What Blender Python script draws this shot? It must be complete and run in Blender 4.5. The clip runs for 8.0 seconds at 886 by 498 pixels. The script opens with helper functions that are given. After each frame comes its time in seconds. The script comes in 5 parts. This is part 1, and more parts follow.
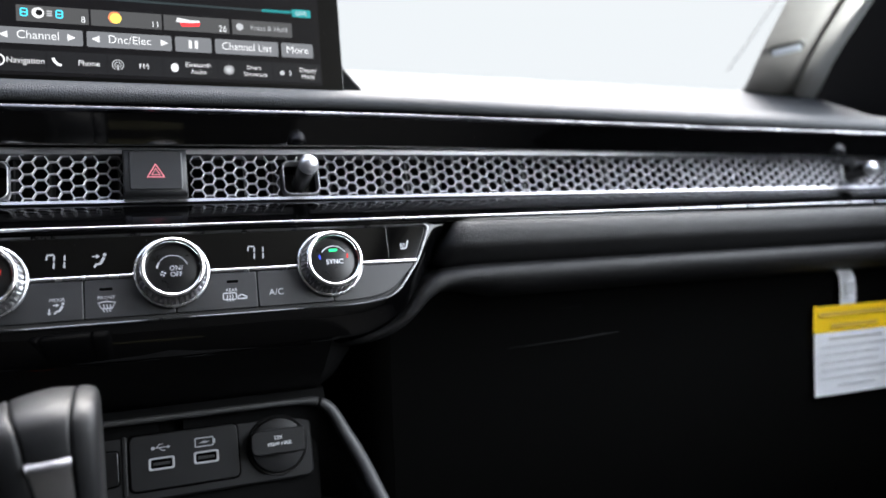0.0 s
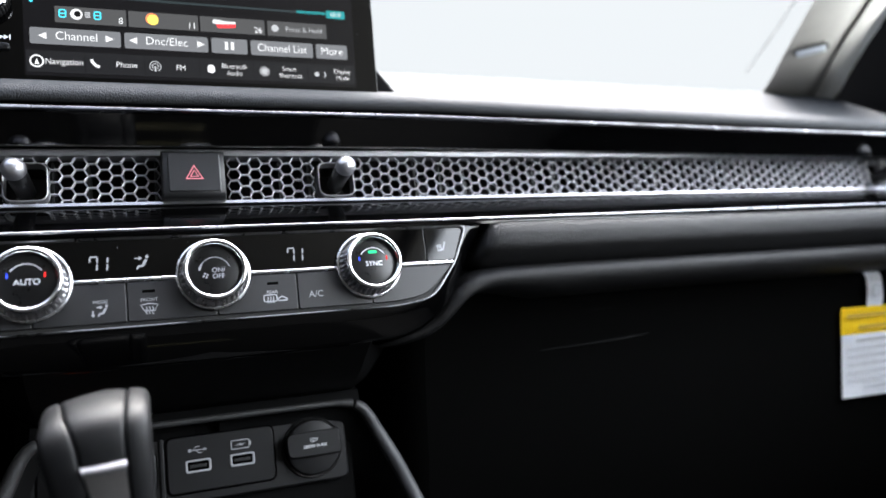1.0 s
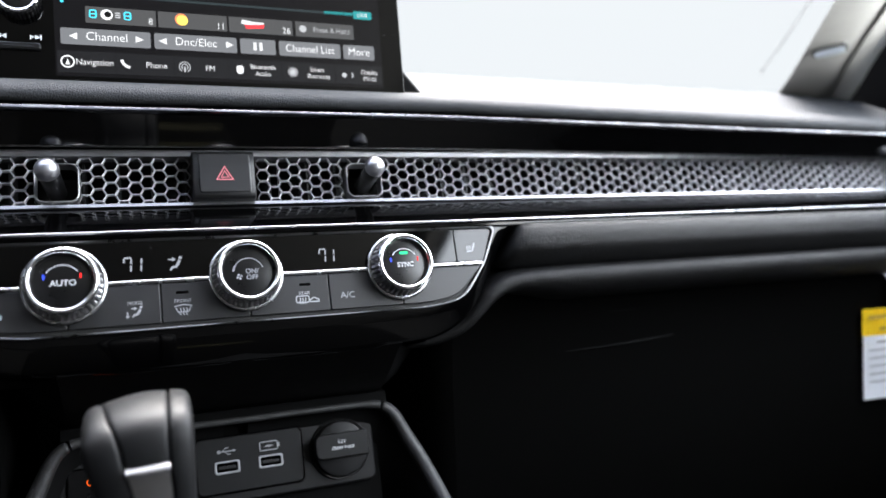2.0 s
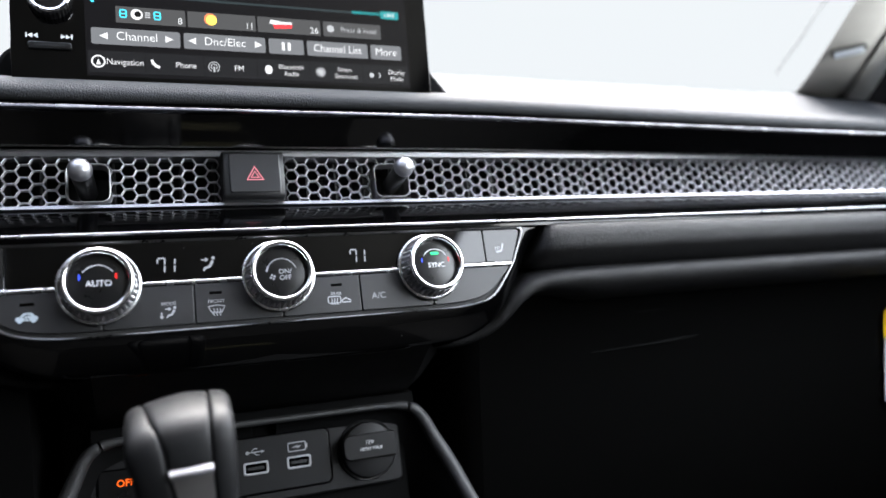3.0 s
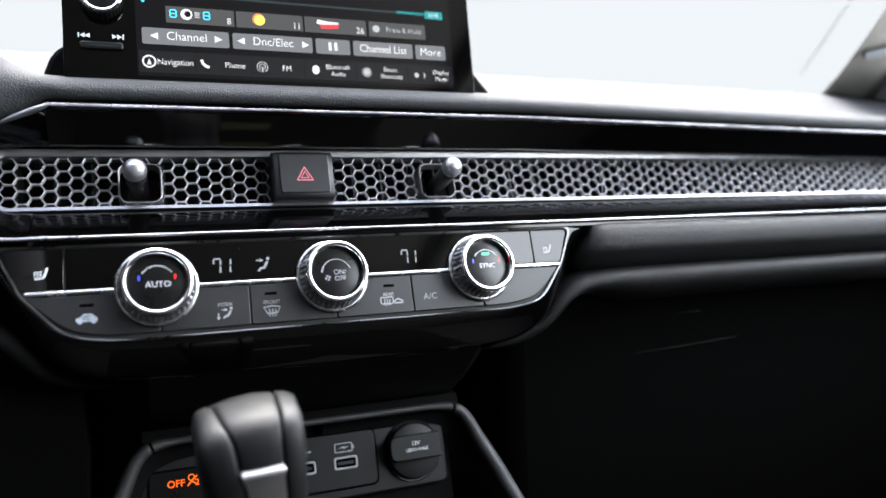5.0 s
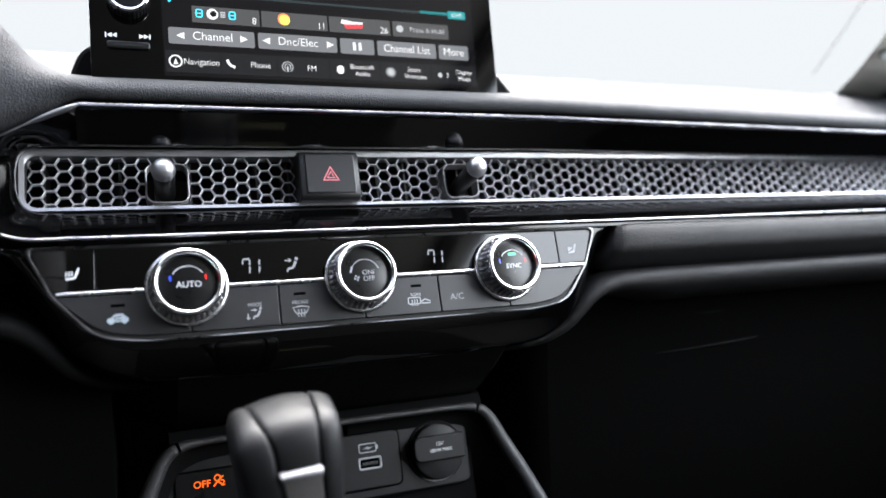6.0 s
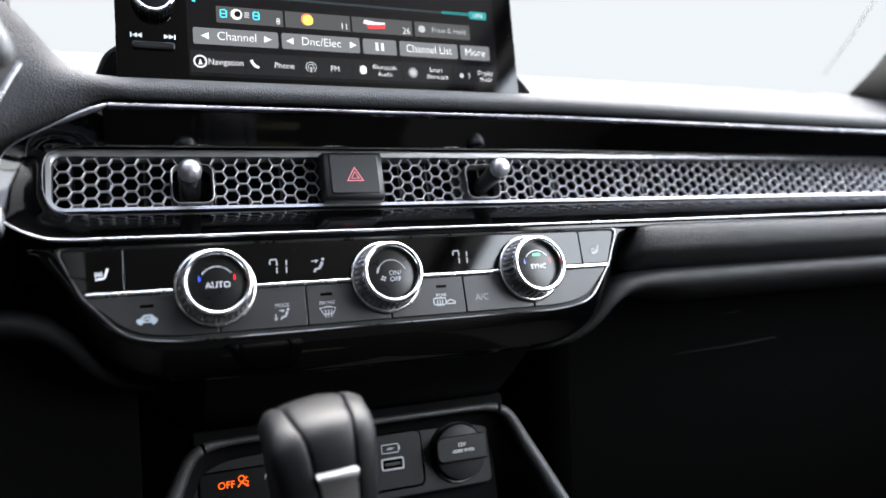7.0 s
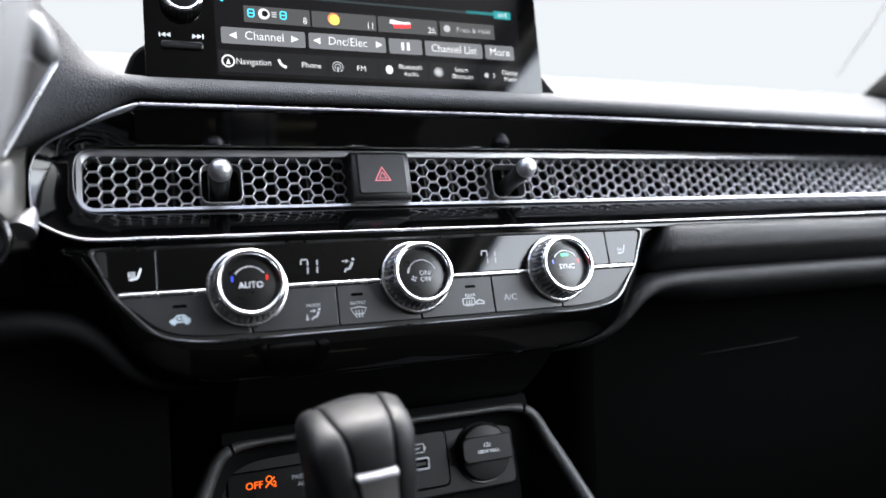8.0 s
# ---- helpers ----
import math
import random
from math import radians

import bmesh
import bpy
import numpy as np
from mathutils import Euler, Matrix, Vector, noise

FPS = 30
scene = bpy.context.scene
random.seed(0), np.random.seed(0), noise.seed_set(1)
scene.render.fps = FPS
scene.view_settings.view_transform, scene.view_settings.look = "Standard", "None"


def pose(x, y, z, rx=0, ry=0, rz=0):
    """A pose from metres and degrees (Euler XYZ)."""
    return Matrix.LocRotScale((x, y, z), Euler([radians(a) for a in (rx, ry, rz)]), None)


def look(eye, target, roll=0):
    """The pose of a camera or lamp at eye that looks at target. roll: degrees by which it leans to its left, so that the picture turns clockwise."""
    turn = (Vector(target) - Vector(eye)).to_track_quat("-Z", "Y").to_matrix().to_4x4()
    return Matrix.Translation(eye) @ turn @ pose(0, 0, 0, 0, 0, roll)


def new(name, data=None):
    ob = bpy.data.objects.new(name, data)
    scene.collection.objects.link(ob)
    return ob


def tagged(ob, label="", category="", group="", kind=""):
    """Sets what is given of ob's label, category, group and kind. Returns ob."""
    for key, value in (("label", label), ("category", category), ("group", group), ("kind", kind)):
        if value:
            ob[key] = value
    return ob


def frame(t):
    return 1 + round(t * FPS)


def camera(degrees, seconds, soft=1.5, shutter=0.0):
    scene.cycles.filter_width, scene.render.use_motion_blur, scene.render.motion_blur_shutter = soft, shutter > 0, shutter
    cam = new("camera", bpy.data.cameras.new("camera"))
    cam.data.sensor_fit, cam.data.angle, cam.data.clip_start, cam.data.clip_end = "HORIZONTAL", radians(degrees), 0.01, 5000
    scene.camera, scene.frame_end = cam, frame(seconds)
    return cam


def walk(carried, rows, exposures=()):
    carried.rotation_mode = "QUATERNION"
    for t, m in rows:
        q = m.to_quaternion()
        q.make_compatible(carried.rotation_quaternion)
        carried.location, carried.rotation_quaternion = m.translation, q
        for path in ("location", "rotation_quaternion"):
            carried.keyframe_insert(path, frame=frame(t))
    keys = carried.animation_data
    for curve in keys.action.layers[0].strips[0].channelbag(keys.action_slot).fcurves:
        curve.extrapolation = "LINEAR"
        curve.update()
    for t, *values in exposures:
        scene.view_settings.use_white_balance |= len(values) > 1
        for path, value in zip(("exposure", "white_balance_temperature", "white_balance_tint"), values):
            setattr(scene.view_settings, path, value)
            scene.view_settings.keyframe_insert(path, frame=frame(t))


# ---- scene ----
# seconds, eye x, y, z in metres, yaw to the left, pitch up, roll in degrees
PATH = [
    (0, -0.01376, -0.45148, 0.57445, -22.540, -8.000, 0.467),
    (0.5, -0.02608, -0.44580, 0.57442, -22.535, -7.952, 0.443),
    (1, -0.03666, -0.44083, 0.57433, -22.553, -7.898, 0.441),
    (1.5, -0.04628, -0.43640, 0.57416, -22.612, -7.849, 0.442),
    (3, -0.07264, -0.42356, 0.57349, -22.609, -7.761, 0.468),
    (3.5, -0.08145, -0.41963, 0.57339, -22.537, -7.769, 0.430),
    (4, -0.08797, -0.41671, 0.57338, -22.545, -7.772, 0.425),
    (4.5, -0.09453, -0.41358, 0.57331, -22.580, -7.746, 0.456),
    (6, -0.11676, -0.40312, 0.57296, -22.605, -7.719, 0.497),
    (6.5, -0.12427, -0.39978, 0.57296, -22.640, -7.701, 0.524),
    (7, -0.13125, -0.39658, 0.57286, -22.667, -7.690, 0.517),
    (7.5, -0.13967, -0.39253, 0.57283, -22.586, -7.699, 0.499),
    (8, -0.14707, -0.38896, 0.57261, -22.666, -7.690, 0.530),
]


def aimed(x, y, z, yaw, pitch, roll):
    a, b = radians(yaw), radians(pitch)
    ahead = Vector((-math.sin(a) * math.cos(b), math.cos(a) * math.cos(b), math.sin(b)))
    eye = Vector((x, y, z))
    return look(eye, eye + ahead, roll)


STOPS = 3.42
GLOW = 0.2
cam = camera(62.0, 8.0, soft=1.6)
cam.data.dof.use_dof = True
cam.data.dof.focus_distance = 0.455
cam.data.dof.aperture_fstop = 4.0
walk(cam, [(t, aimed(*row)) for t, *row in PATH], exposures=[(0.0, STOPS), (8.0, STOPS)])

# ---- world and sun: a bright, hazy day outside ----
world = bpy.data.worlds.new("sky")
scene.world = world
world.use_nodes = True
wn = world.node_tree.nodes
sky = wn.new("ShaderNodeTexSky")
sky.sky_type, sky.sun_disc = "NISHITA", False
sky.sun_elevation, sky.sun_rotation = radians(55.6), radians(20.6)
sky.air_density, sky.dust_density, sky.ozone_density = 1.0, 4.0, 1.0
wn["Background"].inputs["Strength"].default_value = 0.15
haze = wn.new("ShaderNodeHueSaturation")
haze.inputs["Saturation"].default_value = 0.6
world.node_tree.links.new(sky.outputs[0], haze.inputs["Color"])
world.node_tree.links.new(haze.outputs[0], wn["Background"].inputs["Color"])
sun = new("sun", bpy.data.lights.new("sun", "SUN"))
sun.data.energy, sun.data.angle, sun.data.color = 1.85, radians(55), (0.98, 0.99, 1.0)
sun.matrix_world = look((1.2, 3.2, 5.0), (0, 0, 0))
# daylight that enters by the passenger's window
pane = new("window_daylight", bpy.data.lights.new("window_daylight", "AREA"))
pane.data.shape, pane.data.size, pane.data.size_y, pane.data.energy, pane.data.color = "RECTANGLE", 1.06, 0.46, 1.58, (0.93, 0.97, 1.0)
pane.matrix_world = look((0.625, -0.42, 0.835), (0.165, -0.42, 0.615))

# ---- materials ----


def shader(name, color, rough=0.5, metal=0.0, coat=0.0, spec=0.5):
    m = bpy.data.materials.new(name)
    m.use_nodes = True
    b = m.node_tree.nodes["Principled BSDF"]
    b.inputs["Base Color"].default_value = (*color, 1)
    b.inputs["Roughness"].default_value = rough
    b.inputs["Metallic"].default_value = metal
    b.inputs["Coat Weight"].default_value = coat
    b.inputs["Coat Roughness"].default_value = 0.04
    b.inputs["Specular IOR Level"].default_value = spec
    return m


def node(m, kind, **sets):
    n = m.node_tree.nodes.new(kind)
    for key, value in sets.items():
        n.inputs[key.replace("_", " ")].default_value = value
    return n


def wire(m, a, out, b, into):
    m.node_tree.links.new(a.outputs[out], b.inputs[into])


def coords(m):
    return m.node_tree.nodes.new("ShaderNodeTexCoord")


def mottle(m, scale, amount, rough_amount=0.1, detail=6):
    """Uneven tone and gloss: dust, handling marks and moulding variation; painted glints in EDGE."""
    b = m.node_tree.nodes["Principled BSDF"]
    base = tuple(b.inputs["Base Color"].default_value)
    rough = b.inputs["Roughness"].default_value
    tc = coords(m)
    n = node(m, "ShaderNodeTexNoise", Scale=scale, Detail=detail, Roughness=0.65)
    wire(m, tc, "Object", n, "Vector")
    ramp = m.node_tree.nodes.new("ShaderNodeValToRGB")
    ramp.color_ramp.elements[0].position, ramp.color_ramp.elements[1].position = 0.3, 0.7
    ramp.color_ramp.elements[0].color = (*[c * (1 - amount) for c in base[:3]], 1)
    ramp.color_ramp.elements[1].color = (*[min(1, c * (1 + amount)) for c in base[:3]], 1)
    wire(m, n, "Fac", ramp, "Fac")
    wire(m, ramp, "Color", b, "Base Color")
    mr = node(m, "ShaderNodeMapRange")
    mr.inputs["From Min"].default_value, mr.inputs["From Max"].default_value = 0.3, 0.7
    mr.inputs["To Min"].default_value = max(0.02, rough - rough_amount)
    mr.inputs["To Max"].default_value = min(1.0, rough + rough_amount)
    wire(m, n, "Fac", mr, "Value")
    wire(m, mr, "Result", b, "Roughness")
    return m


def grain(m, scale, strength, distance, fine=0.0):
    """Leather-like pebbling: cells with creases between them."""
    b = m.node_tree.nodes["Principled BSDF"]
    tc = coords(m)
    warp = node(m, "ShaderNodeTexNoise", Scale=scale * 0.4, Detail=2)
    wire(m, tc, "Object", warp, "Vector")
    mixv = m.node_tree.nodes.new("ShaderNodeMixRGB")
    mixv.blend_type, mixv.inputs["Fac"].default_value = "LINEAR_LIGHT", 0.0012 * 600 / scale
    wire(m, tc, "Object", mixv, "Color1")
    wire(m, warp, "Color", mixv, "Color2")
    v = m.node_tree.nodes.new("ShaderNodeTexVoronoi")
    v.feature = "DISTANCE_TO_EDGE"
    v.inputs["Scale"].default_value = scale
    wire(m, mixv, "Color", v, "Vector")
    mr = node(m, "ShaderNodeMapRange")
    mr.inputs["From Max"].default_value = 0.28
    mr.interpolation_type = "SMOOTHSTEP"
    wire(m, v, "Distance", mr, "Value")
    n = node(m, "ShaderNodeTexNoise", Scale=scale * 3, Detail=3)
    wire(m, tc, "Object", n, "Vector")
    add = m.node_tree.nodes.new("ShaderNodeMath")
    add.operation = "MULTIPLY_ADD"
    add.inputs[1].default_value = 0.25 + fine
    wire(m, n, "Fac", add, 0)
    wire(m, mr, "Result", add, 2)
    bump = node(m, "ShaderNodeBump", Strength=strength, Distance=distance)
    wire(m, add, "Value", bump, "Height")
    wire(m, bump, "Normal", b, "Normal")
    return m


def fine_bump(m, scale, strength, distance):
    b = m.node_tree.nodes["Principled BSDF"]
    tc = coords(m)
    n = node(m, "ShaderNodeTexNoise", Scale=scale, Detail=4)
    wire(m, tc, "Object", n, "Vector")
    bump = node(m, "ShaderNodeBump", Strength=strength, Distance=distance)
    wire(m, n, "Fac", bump, "Height")
    wire(m, bump, "Normal", b, "Normal")
    return m


def lit(name, color, strength, base=(0.004, 0.004, 0.004), rough=0.15):
    m = shader(name, base, rough, spec=0.4)
    b = m.node_tree.nodes["Principled BSDF"]
    b.inputs["Emission Color"].default_value = (*color, 1)
    b.inputs["Emission Strength"].default_value = strength * GLOW
    return m


def dusty_gloss(name, color, rough=0.06):
    """Piano black: deep gloss with a few dust specks and faint smears."""
    m = shader(name, color, rough, spec=0.4)
    b = m.node_tree.nodes["Principled BSDF"]
    tc = coords(m)
    v = m.node_tree.nodes.new("ShaderNodeTexVoronoi")
    v.inputs["Scale"].default_value = 260
    wire(m, tc, "Object", v, "Vector")
    lt = m.node_tree.nodes.new("ShaderNodeMath")
    lt.operation, lt.inputs[1].default_value = "LESS_THAN", 0.07
    wire(m, v, "Distance", lt, 0)
    pick = m.node_tree.nodes.new("ShaderNodeSeparateColor")
    wire(m, v, "Color", pick, "Color")
    gt = m.node_tree.nodes.new("ShaderNodeMath")
    gt.operation, gt.inputs[1].default_value = "GREATER_THAN", 0.93
    wire(m, pick, "Red", gt, 0)
    both = m.node_tree.nodes.new("ShaderNodeMath")
    both.operation = "MULTIPLY"
    wire(m, lt, "Value", both, 0)
    wire(m, gt, "Value", both, 1)
    mix = m.node_tree.nodes.new("ShaderNodeMixRGB")
    mix.inputs["Color1"].default_value, mix.inputs["Color2"].default_value = (*color, 1), (0.12, 0.12, 0.12, 1)
    wire(m, both, "Value", mix, "Fac")
    wire(m, mix, "Color", b, "Base Color")
    smear = node(m, "ShaderNodeTexNoise", Scale=22, Detail=5, Distortion=0.6)
    wire(m, tc, "Object", smear, "Vector")
    mr = node(m, "ShaderNodeMapRange")
    mr.inputs["From Min"].default_value, mr.inputs["From Max"].default_value = 0.35, 0.75
    mr.inputs["To Min"].default_value, mr.inputs["To Max"].default_value = rough * 0.6, rough * 2.2
    wire(m, smear, "Fac", mr, "Value")
    wire(m, mr, "Result", b, "Roughness")
    return m


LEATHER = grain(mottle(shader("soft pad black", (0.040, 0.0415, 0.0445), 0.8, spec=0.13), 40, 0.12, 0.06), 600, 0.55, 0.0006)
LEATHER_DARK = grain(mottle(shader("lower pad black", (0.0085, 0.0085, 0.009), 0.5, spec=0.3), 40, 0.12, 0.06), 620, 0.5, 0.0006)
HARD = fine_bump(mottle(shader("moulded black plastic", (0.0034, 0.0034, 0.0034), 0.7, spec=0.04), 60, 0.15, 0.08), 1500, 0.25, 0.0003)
# glovebox plastic, its colour darkened to stand for shade
LOWER_SHADED = fine_bump(mottle(shader("coarse black plastic, shaded tone", (0.0010, 0.0010, 0.00095), 0.75, spec=0.02), 60, 0.2, 0.08), 1300, 0.3, 0.0003)
# stack and tray plastic, its colour raised where too little light arrives
STACK_LIFTED = fine_bump(mottle(shader("moulded plastic, lifted tone", (0.0046, 0.0046, 0.0047), 0.7, spec=0.06), 60, 0.15, 0.08), 1500, 0.25, 0.0003)
GLOSS = dusty_gloss("piano black", (0.0007, 0.0007, 0.0008))
GLASS_BLACK = dusty_gloss("black display glass", (0.0007, 0.0007, 0.0008), 0.045)
SATIN = mottle(shader("satin silver", (0.44, 0.44, 0.46), 0.42, metal=1.0), 80, 0.06, 0.05)
LINE = mottle(shader("soft chrome", (0.6, 0.6, 0.62), 0.26, metal=1.0), 80, 0.04, 0.04)
TRIM_LINE = mottle(shader("brushed trim chrome", (0.31, 0.31, 0.325), 0.3, metal=1.0), 80, 0.05, 0.05)
CHROME = mottle(shader("bright chrome", (0.86, 0.86, 0.88), 0.09, metal=1.0), 120, 0.03, 0.03)
GRILLE = mottle(shader("grey metallic paint", (0.48, 0.48, 0.51), 0.42, metal=0.4), 300, 0.12, 0.06)
DARK = shader("matt black", (0.008, 0.008, 0.008), 0.7)
VANE = mottle(shader("vane plastic", (0.012, 0.012, 0.013), 0.4), 120, 0.1)
BUTTON = fine_bump(mottle(shader("soft-touch charcoal", (0.014, 0.0144, 0.0155), 0.42, spec=0.5), 90, 0.08, 0.05), 2500, 0.12, 0.0002)
PORT = fine_bump(mottle(shader("port panel charcoal", (0.0066, 0.0067, 0.0073), 0.5, spec=0.3), 90, 0.08, 0.05), 2500, 0.12, 0.0002)
KNOBFACE = mottle(shader("knob face", (0.0028, 0.0028, 0.0031), 0.3), 90, 0.06, 0.04)
WHITE_INK = shader("grey-white print", (0.72, 0.74, 0.76), 0.5)
KNURL = mottle(shader("fluted satin metal", (0.46, 0.46, 0.48), 0.3, metal=1.0), 200, 0.1, 0.05)
# strong mottling paints broken highlights into the metal's colour
EDGE = mottle(shader("smoked metal, patchy glints", (0.085, 0.085, 0.09), 0.22, metal=1.0), 25, 0.8, 0.1)
SLOT_RIM = mottle(shader("dark satin rim", (0.40, 0.40, 0.41), 0.42, metal=0.7), 120, 0.1, 0.05)
PIT = shader("deep recess", (0.0009, 0.0009, 0.001), 0.85, spec=0.02)
GREY_INK = shader("grey print", (0.33, 0.34, 0.36), 0.5)
PALE_INK = shader("pale blue print", (0.42, 0.5, 0.56), 0.5)
# triangle print, with a faint glow added to its colour
RED_INK = lit("pink-red glowing print", (0.9, 0.25, 0.3), 0.30, (0.5, 0.15, 0.18), 0.4)
LCD = lit("lcd segments", (0.8, 0.87, 1.0), 0.27)
BLUE_LED = lit("blue mark", (0.05, 0.1, 1.0), 0.9)
RED_LED = lit("red mark", (1.0, 0.03, 0.03), 0.8)
GREEN_LED = lit("green lamp", (0.03, 0.8, 0.3), 0.9)
AMBER = lit("amber lamp", (1.0, 0.12, 0.01), 0.85)
SHELL_DARK = mottle(shader("charcoal trim", (0.0045, 0.0045, 0.0047), 0.75), 12, 0.15)
HEADLINER = fine_bump(mottle(shader("beige-grey woven cloth", (0.31, 0.298, 0.272), 0.85), 30, 0.08), 900, 0.5, 0.0006)
PAPER = mottle(shader("white card", (0.75, 0.77, 0.8), 0.6), 60, 0.04)
YELLOW = mottle(shader("yellow card", (0.85, 0.6, 0.01), 0.55), 60, 0.04)
CARD_INK = shader("dark print", (0.2, 0.2, 0.2), 0.6)
YELLOW_INK = shader("brown print", (0.35, 0.22, 0.02), 0.6)
# wheel rim leather, lightened in colour to stand for sun on it
RIM_SUNLIT = grain(mottle(shader("wheel leather in sunlit tone", (0.10, 0.103, 0.108), 0.6), 40, 0.08, 0.04), 900, 0.15, 0.0003)
RIM = grain(mottle(shader("console leather", (0.030, 0.0302, 0.031), 0.45, spec=0.5), 40, 0.12, 0.06), 560, 0.32, 0.0004)
WHEEL = grain(mottle(shader("wheel leather", (0.0054, 0.0057, 0.0064), 0.5, spec=0.3), 40, 0.08, 0.04), 900, 0.15, 0.0003)

# ---- building helpers ----


def finish(bm, angle=35):
    me = bpy.data.meshes.new("m")
    bmesh.ops.recalc_face_normals(bm, faces=bm.faces)
    plain = bm.faces.layers.int.get("plain")
    soft = [plain is None or f[plain] == 0 for f in bm.faces]
    bm.to_mesh(me)
    bm.free()
    me.set_sharp_from_angle(angle=radians(angle))
    me.polygons.foreach_set("use_smooth", soft)
    return me


def part(name, bm, material, parent=None, label="", m=None, angle=35):
    me = bm if isinstance(bm, bpy.types.Mesh) else finish(bm, angle)
    me.name = name
    me.materials.append(material)
    ob = new(name, me)
    ob.parent = parent
    if m is not None:
        ob.matrix_basis = m
    return tagged(ob, label)


def thing(name, label, category, m=None, group="", kind=""):
    ob = new(name)
    ob.empty_display_size = 0.02
    if m is not None:
        ob.matrix_basis = m
    return tagged(ob, label, category, group, kind)


def level_faces(bm):
    """Mark the faces that lie square to an axis, so that they stay truly flat."""
    plain = bm.faces.layers.int.new("plain")
    bm.normal_update()
    for f in bm.faces:
        f[plain] = int(max(abs(c) for c in f.normal) > 0.9995)
    return bm


def box(x0, x1, y0, y1, z0, z1, bevel=0.0, seg=2):
    bm = bmesh.new()
    bmesh.ops.create_cube(bm, size=1.0)
    for v in bm.verts:
        v.co = Vector((x0 + (v.co.x + 0.5) * (x1 - x0), y0 + (v.co.y + 0.5) * (y1 - y0), z0 + (v.co.z + 0.5) * (z1 - z0)))
    if bevel:
        bmesh.ops.bevel(bm, geom=bm.edges[:], offset=bevel, segments=seg, affect="EDGES", profile=0.6)
    return level_faces(bm)


def inset(points, d):
    """The outline moved inwards by d."""
    area = sum(a[0] * b[1] - b[0] * a[1] for a, b in zip(points, points[1:] + points[:1]))
    turn = 1.0 if area > 0 else -1.0
    out, k = [], len(points)
    for i in range(k):
        p, a, b = Vector(points[i]), Vector(points[i - 1]), Vector(points[(i + 1) % k])
        e, f = (p - a).normalized(), (b - p).normalized()
        n = (Vector((-e.y, e.x)) + Vector((-f.y, f.x))) * turn
        m = max(0.4, n.length / 2)
        out.append(tuple(p + n.normalized() * d / m))
    return out


def slab(points, z0, z1, bevel=0.0, seg=2):
    """A plate with the outline given in x, y, from z0 to z1, its upper edge rounded."""
    bm = bmesh.new()
    layers = [(points, z0)]
    for i in range(seg + 1 if bevel else 1):
        a = math.pi / 2 * i / seg
        layers.append((inset(points, bevel * (1 - math.cos(a))) if i and bevel else points, z1 - bevel * (1 - math.sin(a)) if bevel else z1))
    vs = [[bm.verts.new((x, y, z)) for x, y in pts] for pts, z in layers]
    n = len(points)
    for a, b in zip(vs, vs[1:]):
        for i in range(n):
            bm.faces.new((a[i], a[(i + 1) % n], b[(i + 1) % n], b[i]))
    bm.faces.new(vs[0][::-1])
    bm.faces.new(vs[-1])
    return level_faces(bm)


def flat(points, z):
    bm = bmesh.new()
    bm.faces.new([bm.verts.new((x, y, z)) for x, y in points])
    return bm


def rounded(x0, x1, y0, y1, r, n=5):
    out = []
    for cx, cy, a in ((x1 - r, y1 - r, 0), (x0 + r, y1 - r, 90), (x0 + r, y0 + r, 180), (x1 - r, y0 + r, 270)):
        for i in range(n + 1):
            b = radians(a + 90 * i / n)
            out.append((cx + r * math.cos(b), cy + r * math.sin(b)))
    return out


def rounded_poly(points, radii, n=5):
    out, k = [], len(points)
    for i in range(k):
        p, a, b = Vector(points[i]), Vector(points[i - 1]), Vector(points[(i + 1) % k])
        da, db, r = (a - p).normalized(), (b - p).normalized(), radii[i]
        if r <= 0:
            out.append(tuple(p))
            continue
        for j in range(n + 1):
            s = j / n
            q = (1 - s) ** 2 * (p + da * r) + 2 * s * (1 - s) * p + s * s * (p + db * r)
            out.append(tuple(q))
    return out


def lathe(profile, n=48, ridges=0, depth=0.0, ridge_rows=(), capped=True):
    """Turn a profile of (radius, height) round the z axis; rows listed in ridge_rows are fluted."""
    bm = bmesh.new()
    rings = []
    for k, (r, z) in enumerate(profile):
        ring = []
        for i in range(n):
            a = 2 * math.pi * i / n
            q = r - (depth if ridges and k in ridge_rows and (i * ridges * 2 // n) % 2 else 0.0)
            ring.append(bm.verts.new((q * math.cos(a), q * math.sin(a), z)))
        rings.append(ring)
    for a, b in zip(rings, rings[1:]):
        for i in range(n):
            bm.faces.new((a[i], a[(i + 1) % n], b[(i + 1) % n], b[i]))
    for ring in (rings[0], rings[-1]) if capped else ():
        bm.faces.new(ring)
    return bm


def loft(rows, closed=False):
    """Quads between rows of 3D points; closed joins each row's end to its start and caps the ends."""
    bm = bmesh.new()
    vs = [[bm.verts.new(p) for p in row] for row in rows]
    for a, b in zip(vs, vs[1:]):
        k = len(a)
        for i in range(k if closed else k - 1):
            bm.faces.new((a[i], a[(i + 1) % k], b[(i + 1) % k], b[i]))
    if closed:
        bm.faces.new(vs[0])
        bm.faces.new(vs[-1])
    return bm


def along_x(profile, xs, shift=None):
    """Sweep a closed profile of (y, z) along x; shift(x) gives an offset (dy, dz)."""
    rows = []
    for x in xs:
        dy, dz = shift(x) if shift else (0, 0)
        rows.append([(x, y + dy, z + dz) for y, z in profile])
    return loft(rows, closed=True)


